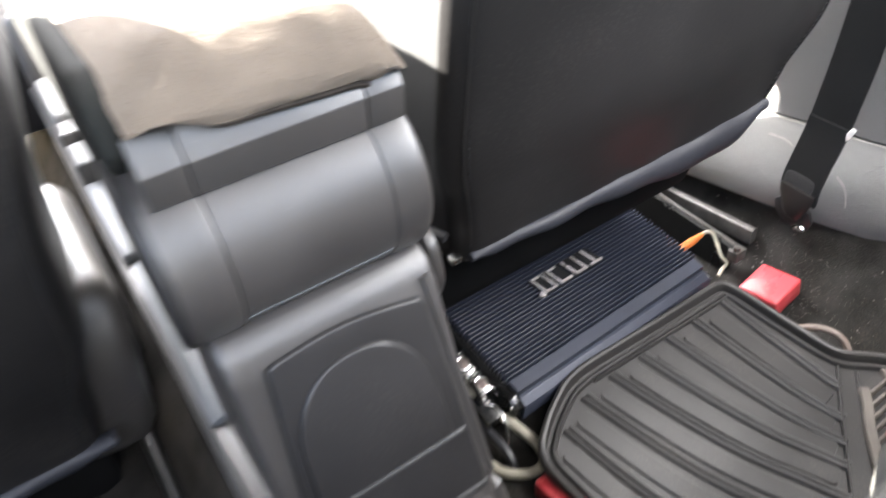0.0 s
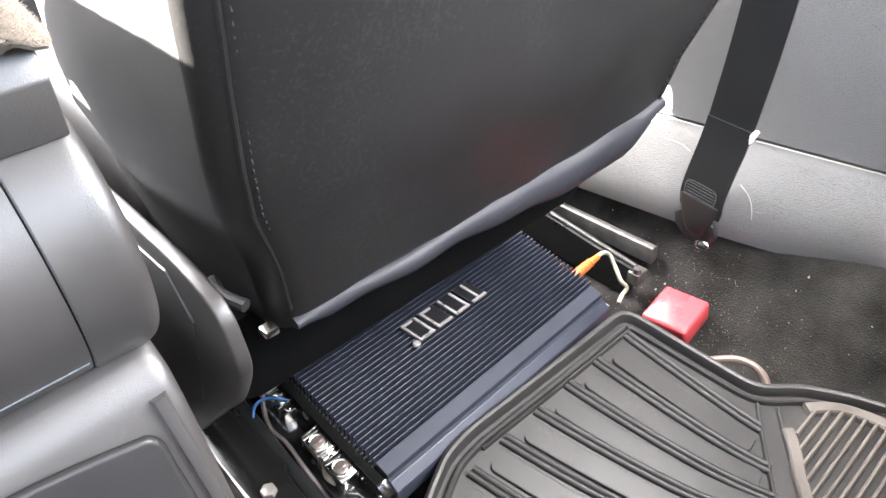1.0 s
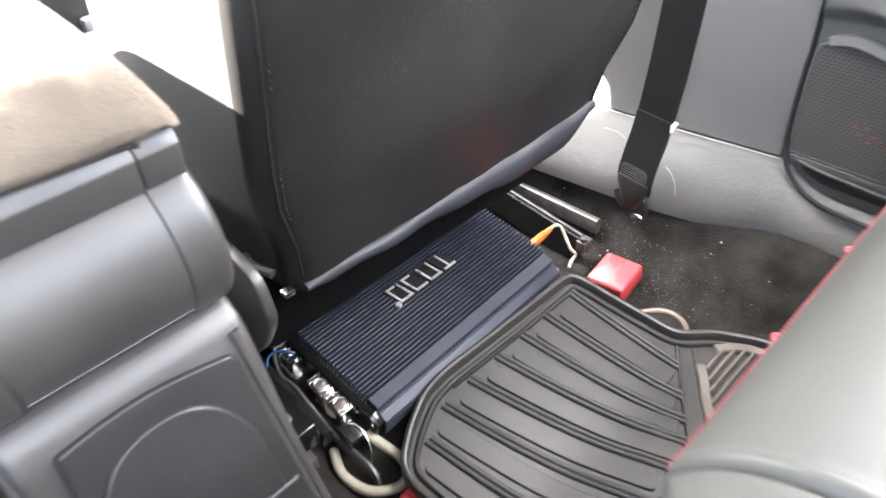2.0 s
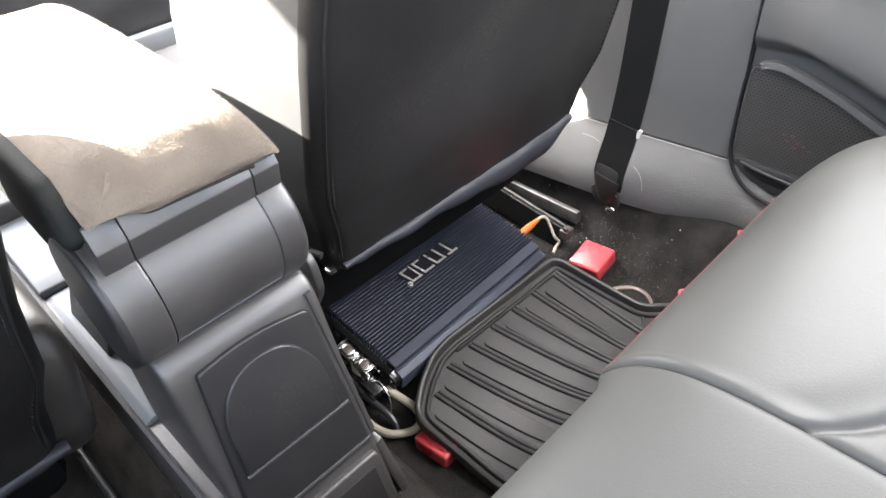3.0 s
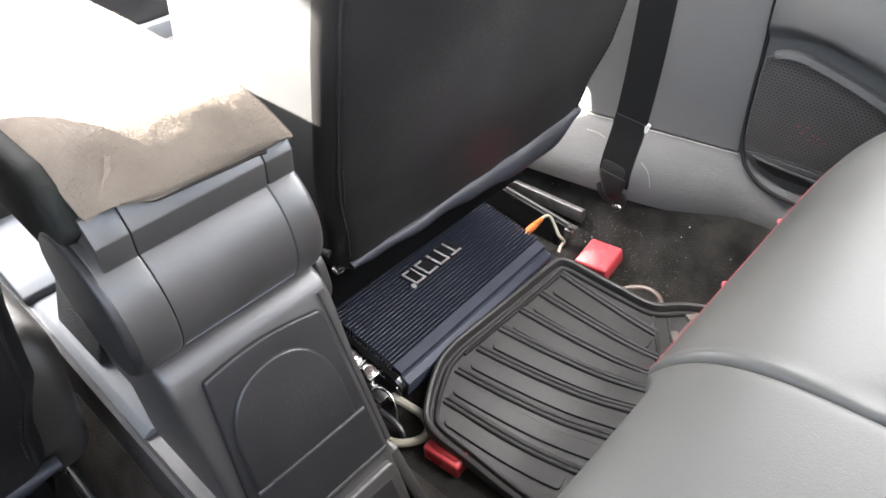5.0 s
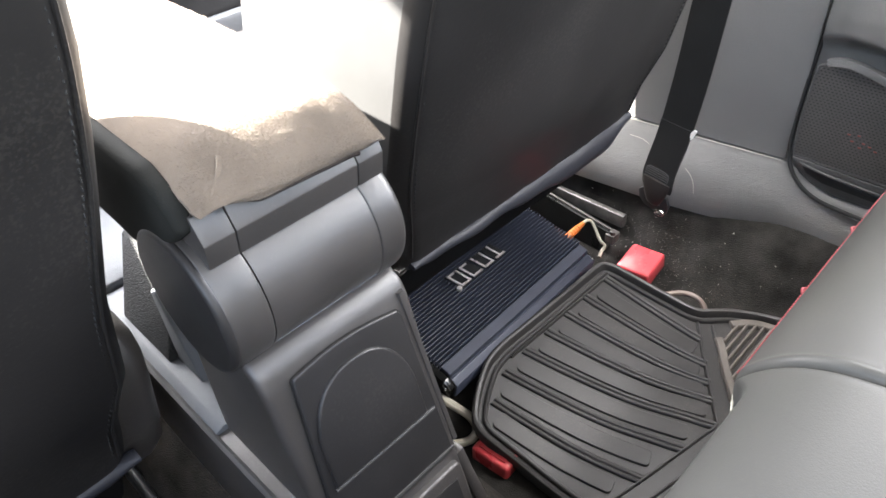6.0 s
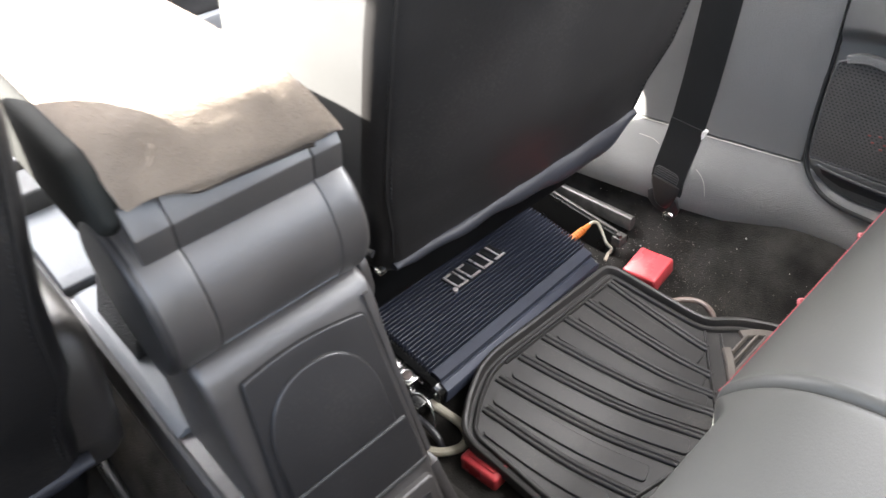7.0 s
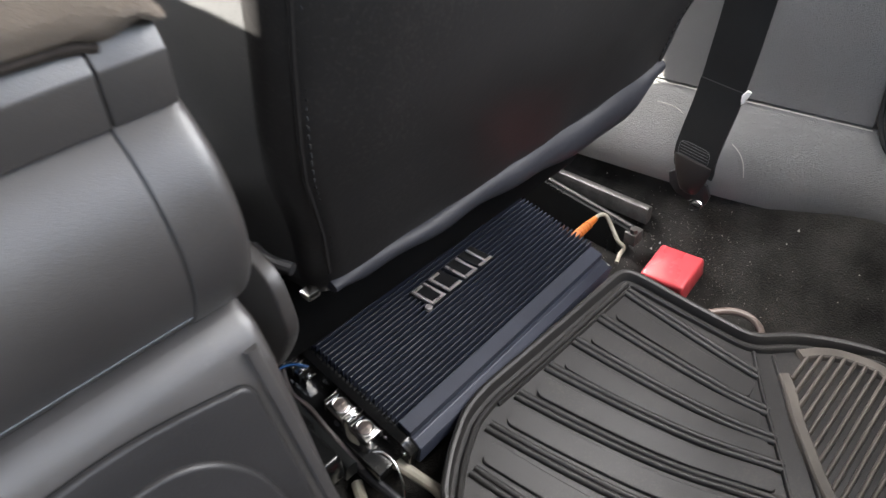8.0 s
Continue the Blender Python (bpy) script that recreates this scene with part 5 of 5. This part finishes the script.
# ---------------------------------------------------------------- plush cover on the armrest
def build_cover():
    cover = thing("armrest_cover", (MIDDLE, 0.05, 0.48), "tan-grey plush cover drawn over the armrest", "armrest cover")
    base = Vector((MIDDLE, 0.05, 0.48))
    xs = span(-0.2775, -0.1320, 48)
    path = smooth_path([(0, -0.0860, 0.4520), (0, -0.0935, 0.4530), (0, -0.0985, 0.4580), (0, -0.0975, 0.4680), (0, -0.0850, 0.4830), (0, -0.056, 0.4950), (0, 0.02, 0.5020), (0, 0.10, 0.5050), (0, 0.19, 0.5040), (0, 0.245, 0.492), (0, 0.266, 0.468), (0, 0.262, 0.446)], 6)

    def fn(i, x):
        p = path[i]
        k = i / (len(path) - 1)
        off_r = max(0.0, x + 0.1680) / 0.034
        off_l = max(0.0, -0.2360 - x) / 0.0415
        body = smoothstep(k, 0.16, 0.46)
        drop = (0.036 * off_r ** 2.2 + 0.020 * off_l ** 2.2) * body
        u = (x - xs[0]) / (xs[-1] - xs[0])
        skew = (1 - smoothstep(k, 0.0, 0.22))
        fuzz = 0.0012 * noise.noise((x * 40, i * 0.3, 3))
        tip = (0.0022 * noise.noise((x * 90, 7, 1)) + 0.0016 * noise.noise((x * 240, 7, 1)) - 0.003 * math.exp(-((x + 0.215) / 0.018) ** 2)) * (1 - smoothstep(k, 0, 0.06))
        tuck = smoothstep(u, 0.74, 1.0) * (1 - smoothstep(k, 0.04, 0.44))
        x += 0.011 * (1 - smoothstep(u, 0.0, 0.16)) * (1 - smoothstep(k, 0.0, 0.22)) - 0.024 * tuck
        corner = (1 - smoothstep(u, 0.0, 0.30)) * (1 - smoothstep(k, 0.02, 0.32))
        point = (1 - smoothstep(u, 0.0, 0.11)) * (1 - smoothstep(k, 0.0, 0.18))
        x += 0.012 * corner + 0.004 * point
        return Vector((x, p.y - fuzz + 0.008 * corner + 0.012 * (u - 0.4) * skew, p.z - drop + (0.011 - 0.014 * u) * skew  + 0.004 * (1 - u) + 0.015 * corner + 0.007 * point + fuzz + tip))

    bm = sheet(lambda i, x: fn(i, x), list(range(len(path))), xs, 0.004, (0, 0.9, -0.45))
    body = part("plush", shift(bm, -base), M_PLUSH, cover)
    # dark tube that paints the shadow line under the cover's edge
    hem = [fn(7, x) + Vector((0, -0.0008, -0.0014)) - base for x in xs[2:-2]]
    part("hem", sweep(hem, circle(0.0017, 6)), M_HEM_SHADE, cover, "dark line for the shade under the cover's hem")
    # pile: short tufts standing on the cover
    rnd = random.Random(4)
    verts, faces = [], []
    for _ in range(130000):
        i = rnd.random() ** 1.3 * (len(path) - 12)
        x = rnd.uniform(xs[0], xs[-1])
        a, b = fn(int(i), x), fn(int(i) + 1, x)
        p = a.lerp(b, i % 1) - base
        t = (b - a).normalized()
        lie = Vector((rnd.uniform(-1, 1), 0, 0)) + t * rnd.uniform(-1, 0.5)
        up = (lie.normalized() + 0.45 * Vector((0, -t.z, t.y))).normalized()
        side = Vector((0, -t.z, t.y)).cross(up).normalized() * 0.00018
        h = rnd.uniform(0.0008, 0.0017)
        if i < 4:
            up = (up + Vector((0, -0.5, -0.5))).normalized()
        k = len(verts)
        verts += [p - side, p + side, p + up * h]
        faces.append((k, k + 1, k + 2))
    me = bpy.data.meshes.new("nap")
    me.from_pydata([tuple(v) for v in verts], [], faces)
    me.materials.append(M_PLUSH)
    pile = new("nap", me)
    pile.parent = cover
    pile["kind"] = "stuff"


build_cover()


# ---------------------------------------------------------------- rear bench
def bench_top(x, y):
    """Height of the rear cushion; the right cushion and the middle part meet in a welt."""
    d = -0.335 - y
    z = 0.3375 + 0.058 * (1 - math.exp(-max(0.0, d) / 0.032))
    if x > 0.17:
        z -= 0.10 * ((x - 0.17) / 0.3) ** 2
    s = x + 0.0710
    if s > 0:                                       # the outer cushion swells to a crest before it dives into the seam
        z += 0.0030 * math.exp(-((s - 0.005) / 0.005) ** 2) * (1 - smoothstep(d, 0.04, 0.10)) - 0.0058 * math.exp(-s / 0.0016)
    else:
        z -= 0.0036 * math.exp(s / 0.0024)
    d2 = y + 0.456 + 0.075 * (1 - math.exp(-max(0.0, x + 0.073) / 0.06))
    if s > 0:                                       # cross seam with a soft hollow in front of it
        z -= (0.0048 * math.exp(-(d2 / 0.0058) ** 2) + 0.0035 * math.exp(-((d2 - 0.012) / 0.020) ** 2) * smoothstep(x, -0.071, -0.050))
    return z


def build_bench():
    bench = thing("rear_seat", (0.0, -0.6, 0.2), "grey-black leather rear bench with red front stitching", "car seat")
    base = Vector((0.0, -0.6, 0.2))

    def put(name, bm, mat, lab="", parent=bench):
        return part(name, shift(bm, -base), mat, parent, lab)

    def front(x):
        y = -0.3300
        y -= 0.014 * smoothstep(-x, 0.065, 0.10)
        y -= 0.05 * max(0.0, (x - 0.18) / 0.3) ** 2
        return y

    def fn(x, v):
        f = front(x)
        z2 = bench_top(x, f - 0.006)
        if v < 1:                                   # front face, from low down up to the edge
            return Vector((x, f - 0.0043 - 0.035 * (1 - v) ** 1.2, 0.10 + (z2 - 0.0067 - 0.10) * v))
        if v < 2:                                   # rounded edge, running into the slope of the top
            a = (v - 1) * 0.59
            return Vector((x, f - 0.006 + 0.010 * (math.cos(a) - math.cos(0.59)), z2 + 0.012 * (math.sin(a) - math.sin(0.59))))
        y = f - 0.006 - (v - 2) ** 1.3 * 0.53
        return Vector((x, y, bench_top(x, y)))

    vs = [0, 0.25, 0.5, 0.75, 0.9] + [1 + k / 6 for k in range(6)] + [2 + k / 260 for k in range(261)]
    right = put("cushion", sheet(fn, [-0.0708 + 0.5708 * (k / 110) ** 1.9 for k in range(111)], vs, 0.04, (0, -0.6, -0.8)), M_SEAT_REAR, "outer cushion of soft leather")
    put("middle_cushion", sheet(fn, [-0.0712 - 0.2808 * (k / 50) ** 1.8 for k in range(50, -1, -1)], vs, 0.04, (0, -0.6, -0.8)), M_SEAT_REAR, "middle cushion")
    put("near_cushion", sheet(fn, span(-0.94, -0.3535, 40), vs, 0.04, (0, -0.6, -0.8)), M_SEAT_REAR, "cushion on the other side")
    # red stitching along the front edge
    sts = []
    for i in range(150):
        x = -0.066 + i * 0.0036
        p = fn(x, 1.10) + Vector((0, 0.0006, 0.0004))
        q = fn(x + 0.0027, 1.10) + Vector((0, 0.0006, 0.0004))
        sts.append(sweep([p, q], circle(0.00048, 5)))
    put("stitching", join(*sts), M_RED_THREAD, "red stitching along the front edge", right)
    for x in (0.040, 0.135):
        p = fn(x, 1.10)
        put("thread_knot", tube([p + Vector((-0.003, 0.001, 0)), p + Vector((0, 0.0024, 0.001)), p + Vector((0.003, 0.001, 0.0005))], 0.0010, 8), M_RED_THREAD, "", right)
    put("base_skirt", box((-0.93, -0.90, 0.0), (0.48, -0.40, 0.10), 0.01), M_DARK, "black skirt under the cushions")


build_bench()


# ---------------------------------------------------------------- lint and crumbs
def build_lint():
    rnd = random.Random(9)
    verts, faces = [], []
    for _ in range(260):
        if rnd.random() < 0.75:
            x, y = rnd.uniform(0.34, 0.47), rnd.uniform(-0.30, 0.12)
        else:
            x, y = rnd.uniform(-0.42, -0.33), rnd.uniform(-0.30, 0.05)
        z = floor_height(x, y) + 0.0012
        s = rnd.uniform(0.0003, 0.0008) if rnd.random() < 0.95 else 0.0012
        a = rnd.uniform(0, 6.28)
        k = len(verts)
        for dx, dy, dz in ((1, 0, 0), (-0.5, 0.8, 0), (-0.5, -0.8, 0), (0, 0, 1.2)):
            verts.append((x + s * (dx * math.cos(a) - dy * math.sin(a)), y + s * (dx * math.sin(a) + dy * math.cos(a)), z + s * dz))
        faces += [(k, k + 1, k + 3), (k + 1, k + 2, k + 3), (k + 2, k, k + 3)]
    # massed pale grains: dust by the runner, and its sunlit streak put into them
    for _ in range(420):
        u, v = rnd.gauss(0, 1), rnd.gauss(0, 1)
        x, y = 0.425 + 0.020 * u, -0.035 - 0.055 * v + 0.4 * 0.020 * u
        z, s, k = floor_height(x, y) + 0.0008, rnd.uniform(0.0002, 0.0005), len(verts)
        verts += [(x + s, y, z), (x - s, y + s, z), (x - s, y - s, z), (x, y, z + 1.4 * s)]
        faces += [(k, k + 1, k + 3), (k + 1, k + 2, k + 3), (k + 2, k, k + 3)]
    for x, y in ((0.475, -0.134), (0.432, 0.005), (0.425, 0.012)):
        z, s, k = floor_height(x, y) + 0.001, 0.0014, len(verts)
        verts += [(x + s, y, z), (x - s, y + s, z), (x - s, y - s, z), (x, y, z + 2 * s)]
        faces += [(k, k + 1, k + 3), (k + 1, k + 2, k + 3), (k + 2, k, k + 3)]
    me = bpy.data.meshes.new("lint")
    me.from_pydata(verts, [], faces)
    me.materials.append(M_LINT)
    tagged(new("lint", me), "pale lint and crumbs scattered on the carpet, massed at a sunlit streak", "lint", kind="stuff")


build_lint()
